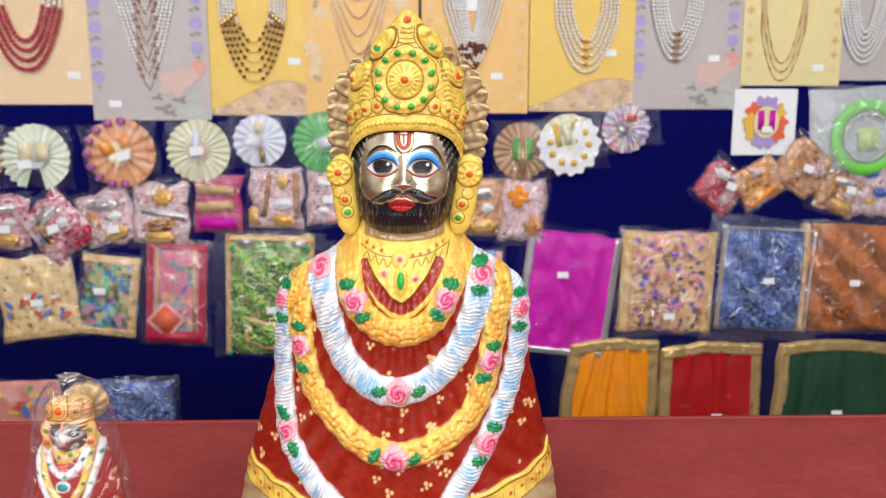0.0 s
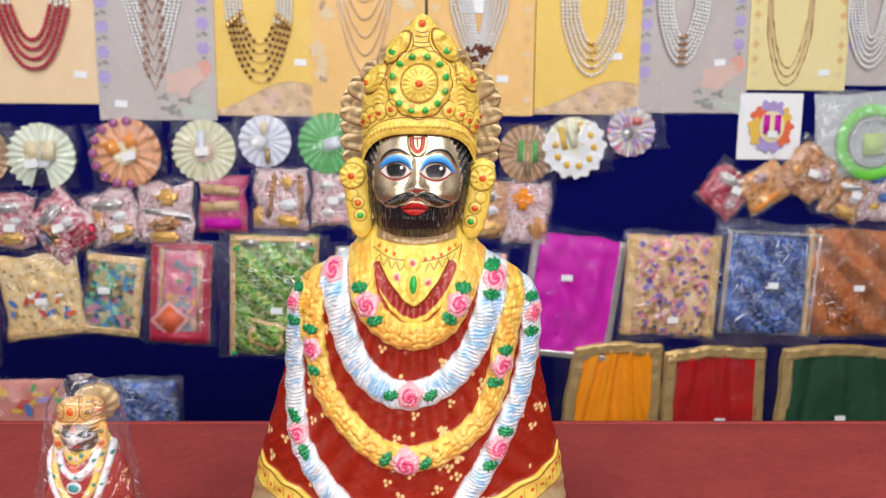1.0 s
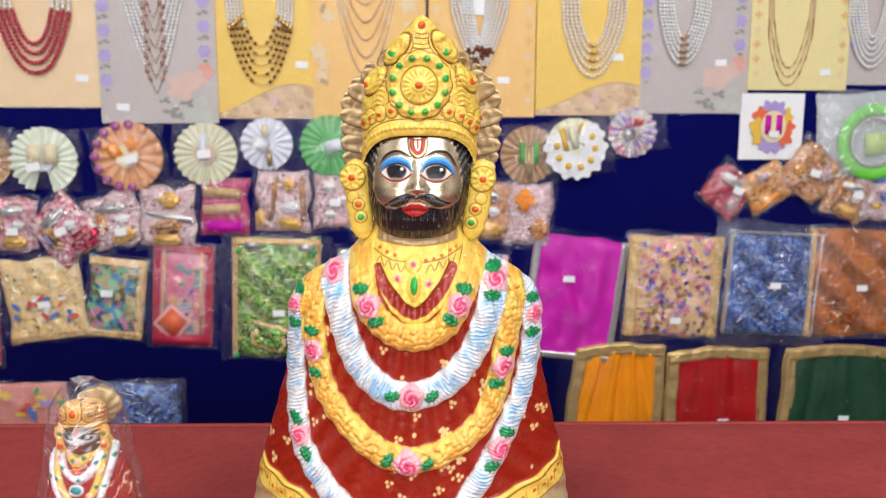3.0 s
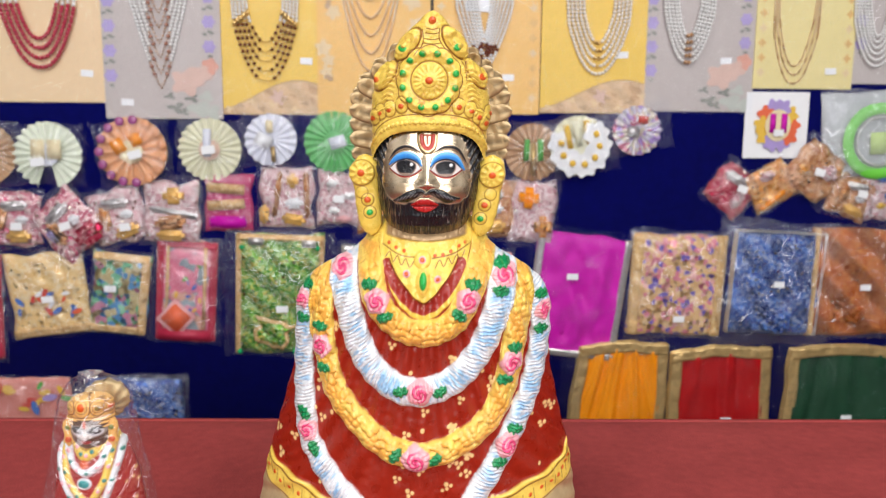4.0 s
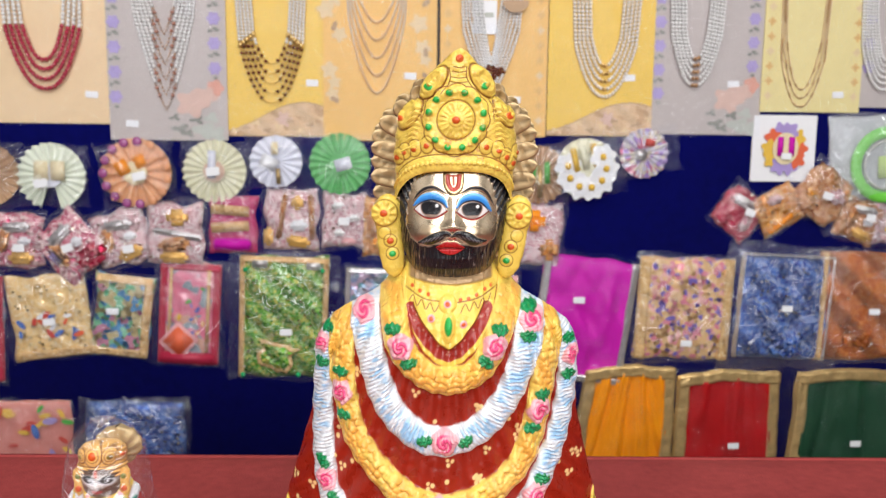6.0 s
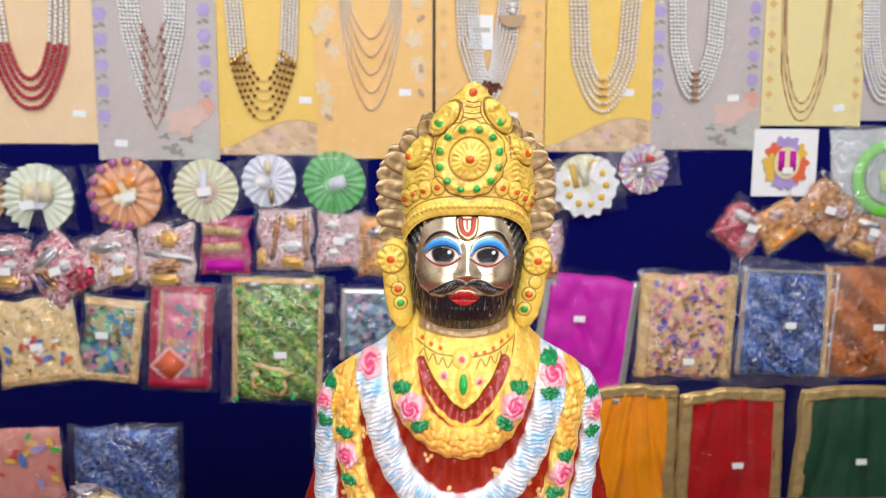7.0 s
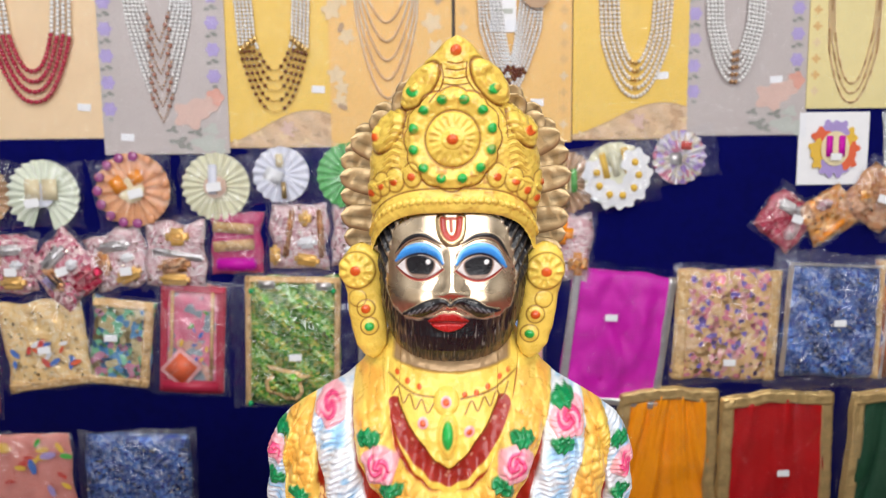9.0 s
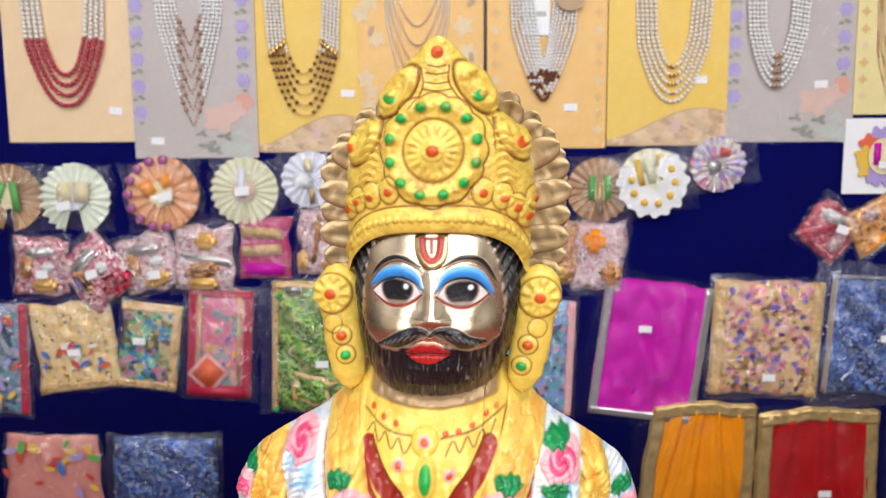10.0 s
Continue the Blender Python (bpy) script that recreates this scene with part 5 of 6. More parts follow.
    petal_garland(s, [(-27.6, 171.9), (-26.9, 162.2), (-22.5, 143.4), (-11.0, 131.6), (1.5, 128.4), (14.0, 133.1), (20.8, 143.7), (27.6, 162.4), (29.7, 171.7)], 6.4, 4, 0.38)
    s.colour(step(Z - 168.5, 1.0) * step(np.abs(X) - 19.5, 1.0), YELLOW)
    for i, (c, r) in enumerate((((-21.7, 143.4), 5.8), ((21.0, 144.0), 5.8), ((-39.9, 156.1), 5.4), ((38.3, 153.6), 5.8), ((-0.3, 101.2), 6.1), ((-49.0, 118.7), 5.5), ((43.3, 112.1), 5.6), ((-1.1, 69.7), 6.6), ((-60.7, 138.9), 4.6), ((59.5, 134.5), 4.8), ((-55.2, 76.2), 5.2), ((43.0, 72.6), 6.0))):
        rose(s, c, r, i * 1.7)
    for i, (c, turn) in enumerate((((-25.6, 150.7), 10), ((-17.6, 136.5), 20), ((23.0, 151.1), -15), ((17.0, 137.5), -35), ((37.2, 158.6), 0), ((36.6, 146.8), -15), ((-57.6, 146.4), 5), ((-60.1, 129.6), 0), ((-49.6, 128.3), 5), ((-47.5, 108.5), -10), ((58.1, 142.3), -10), ((58.3, 125.4), -15), ((44.7, 119.5), -15), ((39.9, 104.5), 0), ((-9.1, 101.7), 20), ((9.2, 101.6), 40), ((-10.5, 71.8), 60), ((8.2, 69.6), 55), ((-57.3, 83.8), -20), ((-51.0, 68.3), -70), ((46.2, 79.6), -20), ((39.2, 64.8), -10))):
        leaf(s, c, 4.1 if 10 < abs(c[0]) else 3.9, turn, i + 0.5)
    # sleeve cuffs
    for sx, pts in ((-1, [(-80.3, 64.9), (-78.3, 57.1), (-68.1, 52.3), (-54.9, 49.0), (-44.0, 45.5)]), (1, [(77.5, 64.2), (74.5, 58.0), (66.0, 53.7), (50.7, 50.7), (37.9, 47.2)])):
        line = smooth_line(pts)
        d, t, side = along(X, Z, line)
        low = np.interp(np.abs(X), *zip(*sorted((abs(p[0]), p[1]) for p in line)))
        m = step(low - Z, 0.5) * (X * sx > 30)
        s.colour(m, YELLOW)
        s.lift += np.where(s.front & (X * sx > 30), 1.6 * step(low - Z, 1.5) + 0.8 * m * np.exp(-((d - 1.2) / 0.9) ** 2), 0)
        s.colour(m * step(0.35 - np.abs(d - 2.6)), LINE_P)
        s.colour(m * step(d - 12.5, 1.0), (0.6, 0.46, 0.25), 0.4)
        s.colour(m * step(0.3 - np.abs(d - 12.5)), LINE_P)
        for k in range(10):
            j = min(len(line) - 1, 3 + k * 4)
            o = line[j] + np.array([0.6 * sx, -7.2])
            s.dot(o, 0.95, DEEP_ORANGE, 0.4)
            s.stroke([o + np.array([1.9, 2.2]), o + np.array([2.3, -2.5])], 0.16, LINE_P, -0.2)
    # bare brass neck
    neck = step(19.5 - np.abs(X), 0.8) * step(Z - (170.2 + 0.006 * X ** 2), 0.5)
    s.colour(neck, (0.42, 0.28, 0.15), 0.45)
    s.lift += np.where(s.front, 1.0 * neck, 0)
    return s


def head():
    zs = np.arange(166.5, 230, 0.21)
    half = curve_of([(166.5, 3), (168.5, 8), (171, 13.5), (174, 17), (178, 20), (184, 22.6), (190, 24.2), (198, 25.2), (208, 25.8), (216, 25.6), (224, 24), (230, 22)])
    deep = curve_of([(166.5, 2), (168.5, 8), (171, 14), (174, 18.5), (178, 21.5), (183, 23.2), (190, 23.3), (198, 22.6), (206, 22.6), (210, 22.4), (214, 21.9), (218, 21.1), (222, 20.1), (226, 18.8), (230, 17)])
    s = ring_sheet(zs, half, deep, lambda z: 20.0 + 0 * z, lambda z: 0 * z, 330, 40, 0.92)
    X, Z = s.x, s.z
    s.base(BLACK_P)

    def bump(cx, cz, rx, rz, h):
        s.lift += np.where(s.front, h * np.exp(-((X - cx) / rx) ** 2 - ((Z - cz) / rz) ** 2), 0)
    nose_z, lip_z = (-0.4, 196.9)[1], (-0.9, 188.2)[1]
    bump(0.0, nose_z + 0.8, 3.2, 3.6, 2.3)
    bump(0.0, nose_z + 7, 2.4, 7.5, 2.1)
    bump(-3.2, nose_z, 2.0, 2.2, 1.1)
    bump(3.2, nose_z, 2.0, 2.2, 1.1)
    bump(-10, nose_z - 2.5, 7.0, 5.0, 2.2)
    bump(10, nose_z - 2.5, 7.0, 5.0, 2.2)
    eye_l, eye_r = (-10.5, 205.7), (8.6, 205.4)
    for e in (eye_l, eye_r):
        bump(e[0], e[1] + 0.5, 8.0, 5.0, -0.5)
    # skin: polished brass inside the hair and beard line
    left_edge = curve_of([(184, -24), (192, -20.6), (198, -21.7), (208.4, -21.3), (215.9, -19.8), (222.9, -15.6), (231, -11)])
    right_edge = curve_of([(184, 24), (192, 20.2), (198.5, 20.8), (208.8, 19.8), (217.3, 17.3), (223.1, 13.3), (231, 9)])
    jaw = curve_of([(-24, 201), (-21.4, 196.6), (-19.2, 192.2), (-15, 189.2), (-11, 188.6), (-6, 190.0), (6, 190.0), (11, 188.6), (15, 189.2), (19, 192.0), (21, 196.6), (24, 201)])
    hair_edge = 1.1 * (vnoise(X * 0.6 + Z * 0.3, Z, 1.2, 3.0) - 0.5)
    skin = step(right_edge(Z) - X + hair_edge, 0.5) * step(X - left_edge(Z) + hair_edge, 0.5) * step(Z - jaw(X) + 0.8 * hair_edge, 0.7)
    s.colour(skin, BRASS, 1.0)
    # tarnish on the cheeks and beside the nose
    dull = vnoise(X, Z * 0.8, 5.0, 31.0) * 0.6 + vnoise(X, Z, 1.3, 32.0) * 0.4
    low_face = np.clip(1 - np.hypot((np.abs(X) - 11) / 10.0, (Z - 193) / 6.0), 0, 1) + np.clip(1 - np.hypot((np.abs(X) - 20) / 5.0, (Z - 206) / 14.0), 0, 1)
    s.colour(skin * np.clip(low_face * 2.2, 0, 1) * step(dull - 0.35, 0.3) * 0.6, (0.48, 0.32, 0.17), 0.85)
    # hair locks and beard strands
    hair = 1 - skin
    lock = np.sin(X * 2.2 - Z * 1.1 * np.sign(X + 0.01) + 3 * vnoise(X, Z, 7, 6.0))
    s.lift += np.where(s.front, hair * (0.55 * lock * step(Z - 200, 4) + 0.45 * (vnoise(X * 3.2, Z * 0.5, 1.2, 2.0) - 0.5)), 0)
    s.colour(hair * step(lock - 0.75, 0.3) * step(Z - 200, 4) * 0.3, (0.2, 0.15, 0.1))
    strand = vnoise(X * 1.0, Z * 0.14, 0.5, 5.0)
    beard_end = 172.6 + 0.014 * X ** 2 + 5.0 * (strand - 0.5)
    s.colour(hair * step(199 - Z, 2.0) * step(beard_end - Z, 3.4) * 0.85, OLD_BRASS, 0.9)
    s.colour(hair * step(vnoise(X * 1.3, Z * 0.16, 0.55, 7.0) - 0.93, 0.1) * step(188 - Z, 4) * step(Z - 176, 3) * 0.6, (0.5, 0.46, 0.42))
    s.colour(hair * step(strand - 0.7, 0.2) * step(np.abs(X) - 15, 5) * step(194 - Z, 4) * 0.55, OLD_BRASS, 0.9)
    # brows, lids, eyes
    for e, brow, lid, sx in ((eye_l, [(-18.7, 209.1), (-14.9, 213.7), (-9.8, 215.4), (-3.8, 212.9)], [(-18.3, 207.0), (-15.0, 210.1), (-9.9, 211.5), (-5.3, 210.0), (-3.1, 206.9)], -1),
                             (eye_r, [(2.8, 213.0), (8.2, 215.3), (13.9, 214.0), (18.7, 207.0)], [(1.4, 206.7), (3.9, 210.1), (8.6, 211.4), (13.2, 209.8), (17.2, 204.9)], 1)):
        up = e[1] + 4.4 * (1 - np.clip(np.abs(X - e[0]) / 7.6, 0, 1) ** 2) - 0.9
        dn = e[1] - 3.7 * (1 - np.clip(np.abs(X - e[0]) / 7.6, 0, 1) ** 2) - 0.3
        inside = step(up - Z, 0.25) * step(Z - dn, 0.25) * step(7.6 - np.abs(X - e[0]), 0.3)
        s.colour(step(up + 0.2 - Z, 0.25) * step(Z - dn + 0.95, 0.25) * step(8.0 - np.abs(X - e[0]), 0.3), (0.34, 0.025, 0.015))
        s.colour(inside, (0.74, 0.7, 0.68))
        s.lift += np.where(s.front, 0.7 * inside, 0)
        ix = e[0] - 0.35 * sx
        r = np.hypot(X - ix, Z - e[1] - 0.9)
        s.colour(inside * step(4.9 - r), (0.3, 0.2, 0.15))
        s.colour(inside * step(4.45 - r) * step(Z - e[1] + 2.6), BLACK_P)
        s.dot((ix + 2.5, e[1] + 1.4), 0.75, (0.9, 0.9, 0.9), 0.1)
        s.stroke([(p[0], p[1] - 0.2) for p in lid], 1.8, LID_P, 0.6, taper=True)
        s.stroke([(p[0], p[1] + 1.0) for p in lid], 0.5, (0.12, 0.42, 0.85), 0.1, taper=True)
        s.stroke([(p[0], p[1] - 1.95) for p in lid], 0.42, BLACK_P, 0.1, taper=True)
        s.stroke(brow, 0.75, BLACK_P, 0.35, taper=True)
        s.stroke([(p[0], p[1] - 1.3) for p in brow], 0.2, (0.3, 0.16, 0.07), -0.15, 1.0, taper=True)
    # forehead mark
    for off, w, c in ((0.0, 0.75, DEEP_ORANGE),):
        s.stroke([(-3.9, 220.4), (-3.4, 216.8), (-2.0, 214.2), (-0.4, 213.5), (1.4, 214.2), (2.4, 216.8), (2.5, 220.5)], 1.75, (0.75, 0.55, 0.3), 0.4, 1.0)
        s.stroke([(-3.3, 220.4), (-2.9, 217.3), (-1.8, 215.3), (-0.4, 214.5), (1.1, 215.3), (1.8, 217.4), (2.0, 220.5)], 0.95, (0.45, 0.03, 0.015), 0.2)
        s.stroke([(-0.7, 220.2), (-0.5, 216.8)], 0.45, (0.5, 0.08, 0.03), 0.2)
        s.stroke([(-3.6, 220.6), (2.6, 220.7)], 0.4, (0.45, 0.05, 0.02), 0.1)
    # moustache and lips
    s.stroke([(-14.5, 190.1), (-10.1, 191.2), (-5.9, 193.2), (-2.7, 194.3), (-0.3, 193.3)], 2.25, BLACK_P, 1.5, taper=True)
    s.stroke([(-0.3, 193.3), (2.3, 194.3), (5.8, 193.3), (9.6, 191.1), (14.4, 191.1)], 2.25, BLACK_P, 1.5, taper=True)
    for k in range(16):
        x0 = -12 + k * 1.6
        s.stroke([(x0, lip_z + 5.6 - 0.02 * x0 * x0), (x0 + 1.5 * np.sign(x0), lip_z + 4.2 - 0.022 * x0 * x0)], 0.13, (0.25, 0.25, 0.26), 0.1)
    lx = np.clip(np.abs(X - (-0.9, 188.2)[0]) / 6.6, 0, 1)
    upper = lip_z + 3.1 * (1 - lx ** 1.6) - 0.5 * np.exp(-(lx / 0.16) ** 2)
    lower = lip_z - 3.3 * (1 - lx ** 2.0)
    lips = step(upper - Z) * step(Z - lower) * (lx < 1)
    s.lift += np.where(s.front, lips * (1.5 * np.sqrt(np.clip(1 - lx ** 2, 0, 1)) - 1.0 * np.exp(-((Z - lip_z + 0.1 + 0.5 * lx) / 0.5) ** 2)), 0)
    s.colour(lips, LIP_P)
    s.colour(lips * step(0.28 - np.abs(Z - lip_z + 0.1 + 0.5 * lx), 0.3) * 0.8, (0.1, 0.004, 0.004))
    return s


def crown():
    fine = 340
    half = curve_of([(205, 27.6), (216, 27.6), (222, 28.0), (232, 28.6), (238, 28.4), (243, 27.4), (248, 26.0), (251.5, 23.6), (253.5, 19.5), (256, 18.2), (261, 16.6), (266, 13.8), (270, 9.6), (272, 6.8), (274, 5.0), (276, 2.4), (276.9, 0.4)])
    th = np.concatenate([np.linspace(-math.pi / 2, math.pi / 2, fine, endpoint=False), np.linspace(math.pi / 2, 1.5 * math.pi, 40, endpoint=False)])
    low = 222.6 - np.minimum(21.0 * (1 - np.maximum(np.cos(th), 0)) ** 1.5, 13.5)
    v = np.linspace(0, 1, 260)[:, None]
    zs = low[None] + (276.9 - low[None]) * v
    w_of = half
    s = ring_sheet(zs, w_of, lambda z: 0.74 * w_of(z), lambda z: -2.0 + 0.74 * w_of(z), lambda z: 0 * z, fine, 40, 0.95)
    X, Z = s.x, s.z
    s.base(YELLOW)
    arch = np.sqrt(np.clip(1 - (X / 28.8) ** 2, 0, 1))
    up = Z - (222.6 - np.minimum(21.0 * (1 - arch) ** 1.5, 13.5))
    s.lift += np.where(s.front, 0.35 * (vnoise(X, Z, 2.2, 9.0) - 0.5) + 0.7 * np.abs(vnoise(X, Z, 4.0, 3.0) - 0.5) + 0.16 * (vnoise(X, Z, 0.8, 13.0) - 0.5), 0)
    # beaded band
    band = np.clip(1 - ((up - 3.6) / 3.7) ** 2, 0, 1)
    s.lift += np.where(s.front, 1.5 * np.sqrt(band) * np.clip(1.15 - (X / 28.8) ** 2, 0.2, 1), 0)
    ang = np.arcsin(np.clip(X / 28.8, -1, 1)) * 26.0
    cell = (ang / 2.15) % 1.0 - 0.5
    bead = np.sqrt(np.clip(1 - (cell / 0.47) ** 2 - ((up - 4.0) / 1.1) ** 2, 0, 1))
    s.lift += np.where(s.front, 0.75 * bead, 0)
    s.colour(step(0.3 - np.abs(up - 7.7)) * 0.9, LINE_P)
    # central rosette with a ring of green stones
    c = (-0.6, 245.5)
    dx, dz = X - c[0], (Z - c[1])
    r, a = np.hypot(dx, dz / 1.06), np.arctan2(dz, dx)
    ring_r = 14.9 + 0.9 * np.abs(np.cos(6 * a)) - 0.5
    s.lift += np.where(s.front, 1.3 * step(ring_r - r, 0.9), 0)
    s.lift += np.where(s.front, 1.0 * np.exp(-((r - 11.9) / 1.6) ** 2), 0)
    s.lift += np.where(s.front, 1.5 * np.sqrt(np.clip(1 - (r / 7.9) ** 2, 0, 1)) * 0.9, 0)
    s.lift += np.where(s.front, 0.22 * np.cos(18 * a) * np.exp(-((r - 5.7) / 1.4) ** 2), 0)
    s.colour(step(0.3 - np.abs(r - ring_r)) * 0.95, LINE_P)
    s.lift += np.where(s.front, -0.6 * np.exp(-((r - ring_r) / 0.5) ** 2), 0)
    s.colour(step(0.28 - np.abs(r - 8.3)) * 0.85, LINE_P)
    s.lift += np.where(s.front, -0.5 * np.exp(-((r - 8.3) / 0.4) ** 2), 0)
    for k in range(12):
        t = 2 * math.pi * (k + 0.5) / 12
        s.dot((c[0] + 11.8 * math.cos(t), c[1] + 12.4 * math.sin(t)), 1.95, YELLOW, 0.5)
        s.dot((c[0] + 11.8 * math.cos(t), c[1] + 12.4 * math.sin(t)), 1.45, DOT_GREEN, 0.5, 1.1)
    s.dot(c, 3.2, YELLOW, 0.7)
    s.dot(c, 1.65, DEEP_ORANGE, 0.7)
    # drop-shaped leaves up the sides
    for cc, turn, rl, stone, rgb in (((-11.3, 262.1), 52, 8.6, (-12.6, 260.1), DOT_GREEN), ((10.8, 263.2), -52, 8.8, (11.1, 260.7), DOT_GREEN), ((-21.5, 248.5), 58, 8.4, (-25.1, 246.4), DEEP_ORANGE), ((21.7, 249.9), -58, 8.4, (23.1, 247.7), DEEP_ORANGE)):
        t = math.radians(turn)
        ex, ez = X - cc[0], Z - cc[1]
        u, w = (ex * math.cos(t) + ez * math.sin(t)) / rl, (-ex * math.sin(t) + ez * math.cos(t)) / (rl * 0.5)
        d = np.hypot(u, w)
        s.lift += np.where(s.front, 1.5 * np.sqrt(np.clip(1 - d ** 2, 0, 1)) + 0.5 * np.exp(-((d - 0.62) / 0.13) ** 2), 0)
        s.colour(step(0.32 - np.abs(d - 1.0) * rl * 0.6) * 0.95, LINE_P)
        s.lift += np.where(s.front, -0.5 * np.exp(-((d - 1.0) / 0.07) ** 2) - 0.4 * np.exp(-((d - 0.3) / 0.12) ** 2), 0)
        s.dot(stone, 1.55, rgb, 0.7, 1.2, turn)
    s.dot((-0.1, 272.6), 1.7, DEEP_ORANGE, 0.7)
    for k, py in enumerate(((-1.3, 268.9)[1], (-1.2, 266.9)[1], (-1.2, 264.4)[1], (-1.1, 262.4)[1])):
        s.stroke([(-2.6 - 0.5 * k, py), (0.2, py - 0.5), (2.4 + 0.5 * k, py)], 0.2, LINE_P, -0.35)
    s.stroke([(-4.6, 268.4), (-4.0, 262.9), (-7.2, 256.9)], 0.22, LINE_P, -0.3)
    s.stroke([(3.3, 268.9), (3.5, 263.9), (7.8, 258.0)], 0.22, LINE_P, -0.3)
    # engraved sprays beside the rosette
    for sx in (-1, 1):
        for k in range(7):
            x0, z0 = 15.4 + 0.5 * k, 250.5 - 2.3 * k
            s.stroke([(sx * x0, z0), (sx * (x0 + 2.6), z0 + 0.6), (sx * (x0 + 5.2), z0 - 1.2)], 0.6, YELLOW, 0.3, taper=True)
            s.stroke([(sx * x0, z0 - 1.1), (sx * (x0 + 2.6), z0 - 0.5), (sx * (x0 + 5.0), z0 - 2.3)], 0.16, (0.55, 0.3, 0.05), -0.3)
        s.stroke([(sx * 13.8, 255), (sx * 15.9, 251.5), (sx * 16.6, 246)], 0.2, LINE_P, -0.3)
        for q in ((8.8, 267.0), (12.2, 261.5), (16.0, 256.4), (20.2, 253.2), (24.6, 248.5)):
            s.dot((sx * q[0], q[1]), 1.2, YELLOW, 0.45)
    worn = vnoise(X, Z, 1.1, 41.0) * 0.6 + vnoise(X, Z, 4.5, 42.0) * 0.4
    s.colour(step(worn - 0.69, 0.08) * step(np.abs(up - 10.5) < 4, 1) * 0.7, (0.5, 0.2, 0.04))
    # low row of leaves with orange stones
    for p in ((-13.1, 233.9), (-18.8, 232.3), (-23.3, 230.8), (-26.3, 228.4), (13.4, 233.6), (19.1, 232.1), (23.0, 229.0), (26.3, 226.3), (28.7, 231.2)):
        d = s.dot((p[0], p[1] + 0.5), 3.0, YELLOW, 0.9, 1.25)
        s.colour(step(0.22 - np.abs(d - 1.05) * 3.0) * 0.8, LINE_P)
        s.dot(p, 1.25, DEEP_ORANGE, 0.5)
    for k in range(14):
        for sx in (-1, 1):
            s.stroke([(sx * (15.5 + 0.8 * k), 236.5 - 0.5 * k), (sx * (17.5 + 0.7 * k), 233.5 - 0.2 * k)], 0.4, YELLOW, 0.3)
    return s


def ear_plate(sx):
    zs = np.arange(171, 211.2, 0.26)
    centre = curve_of([(171, 27.0), (176, 27.6), (186, 29.0), (200, 30.8), (211, 31.2)])
    half = curve_of([(171, 0.6), (172.5, 3.2), (176, 5.2), (182, 6.0), (188, 6.3), (193, 6.0), (197, 6.6), (203, 7.0), (207, 6.0), (209.8, 3.6), (211.2, 0.5)])
    s = ring_sheet(zs, half, lambda z: 0.42 * half(z) + 1.0, lambda z: 17.0 + 0 * z, lambda z: sx * centre(z), 90, 30)
    X, Z = s.x, s.z
    s.base(YELLOW)
    s.lift += np.where(s.front, 0.35 * (vnoise(X, Z, 2.4, 3.0 + sx) - 0.5), 0)
    c = (-32.4, 202.1) if sx < 0 else (31.2, 201.4)
    r, a = np.hypot(X - c[0], (Z - c[1])), np.arctan2(Z - c[1], X - c[0])
    s.lift += np.where(s.front, 1.2 * step(6.0 - r, 0.8) + 0.5 * np.cos(9 * a) * np.exp(-((r - 4.2) / 1.2) ** 2), 0)
    s.colour(step(0.24 - np.abs(r - 6.1)) * 0.85, LINE_P)
    s.dot(c, 3.0, YELLOW, 0.6)
    s.dot(c, 1.55, DEEP_ORANGE, 0.6)
    for p, rgb in ((((-29.2, 189.0) if sx < 0 else (28.2, 186.7)), DEEP_ORANGE), (((-28.0, 182.9) if sx < 0 else (26.5, 180.0)), DOT_GREEN)):
        d = s.dot(p, 2.9, YELLOW, 0.9)
        s.colour(step(0.22 - np.abs(d - 1.05) * 2.9) * 0.85, LINE_P)
        s.dot(p, 1.5, rgb, 0.7)
    q = (c[0] - 0.3 * sx, c[1] - 9.5)
    d = np.hypot(X - q[0], Z - q[1]) / 3.0
    s.colour(step(0.2 - np.abs(d - 1.0) * 3.0) * 0.7, LINE_P)
    s.lift += np.where(s.front, 0.6 * np.sqrt(np.clip(1 - d ** 2, 0, 1)), 0)
    return s


def feather(sx, root, tip, wide, y):
    """One hammered brass petal of the halo: pointed, dished, with a raised rim and midrib."""
    n, k = 26, 16
    u = np.linspace(0, 1, n)[:, None]
    a = np.linspace(0, 2 * math.pi, k, endpoint=False)[None]
    ax = np.array([tip[0] - root[0], tip[1] - root[1]])
    length = np.hypot(*ax)
    ax = ax / length
    nx = np.array([-ax[1], ax[0]])
    w = wide * np.sqrt(np.clip(1 - np.abs(u - 0.55) ** 3.4 / 0.45 ** 3.4, 0, 1)) * (0.85 + 0.15 * (1 - u)) + 0.05
    off = w * np.cos(a)
    lift = 1.1 * np.sin(a) - 0.9 * np.exp(-(np.cos(a) / 0.42) ** 2) * (np.sin(a) > 0) * np.sin(math.pi * u)
    x = sx * (root[0] + ax[0] * length * u + nx[0] * off)
    z = root[1] + ax[1] * length * u + nx[1] * off
    lift = lift + 0.8 * (vnoise(x, z, 2.0, 5.0) - 0.5)
    y_ = y - lift - 2.5 * u ** 2
    s = Sheet(x, y_, z, y + 0 * x)
    s.base((0.62, 0.45, 0.24), 0.5)
    # groove and edges darkened in the colour, as painted shade between petals
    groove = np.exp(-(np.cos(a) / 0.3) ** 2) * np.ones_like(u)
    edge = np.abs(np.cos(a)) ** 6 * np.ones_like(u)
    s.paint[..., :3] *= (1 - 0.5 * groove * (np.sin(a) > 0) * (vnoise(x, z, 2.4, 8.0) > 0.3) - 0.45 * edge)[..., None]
    return s


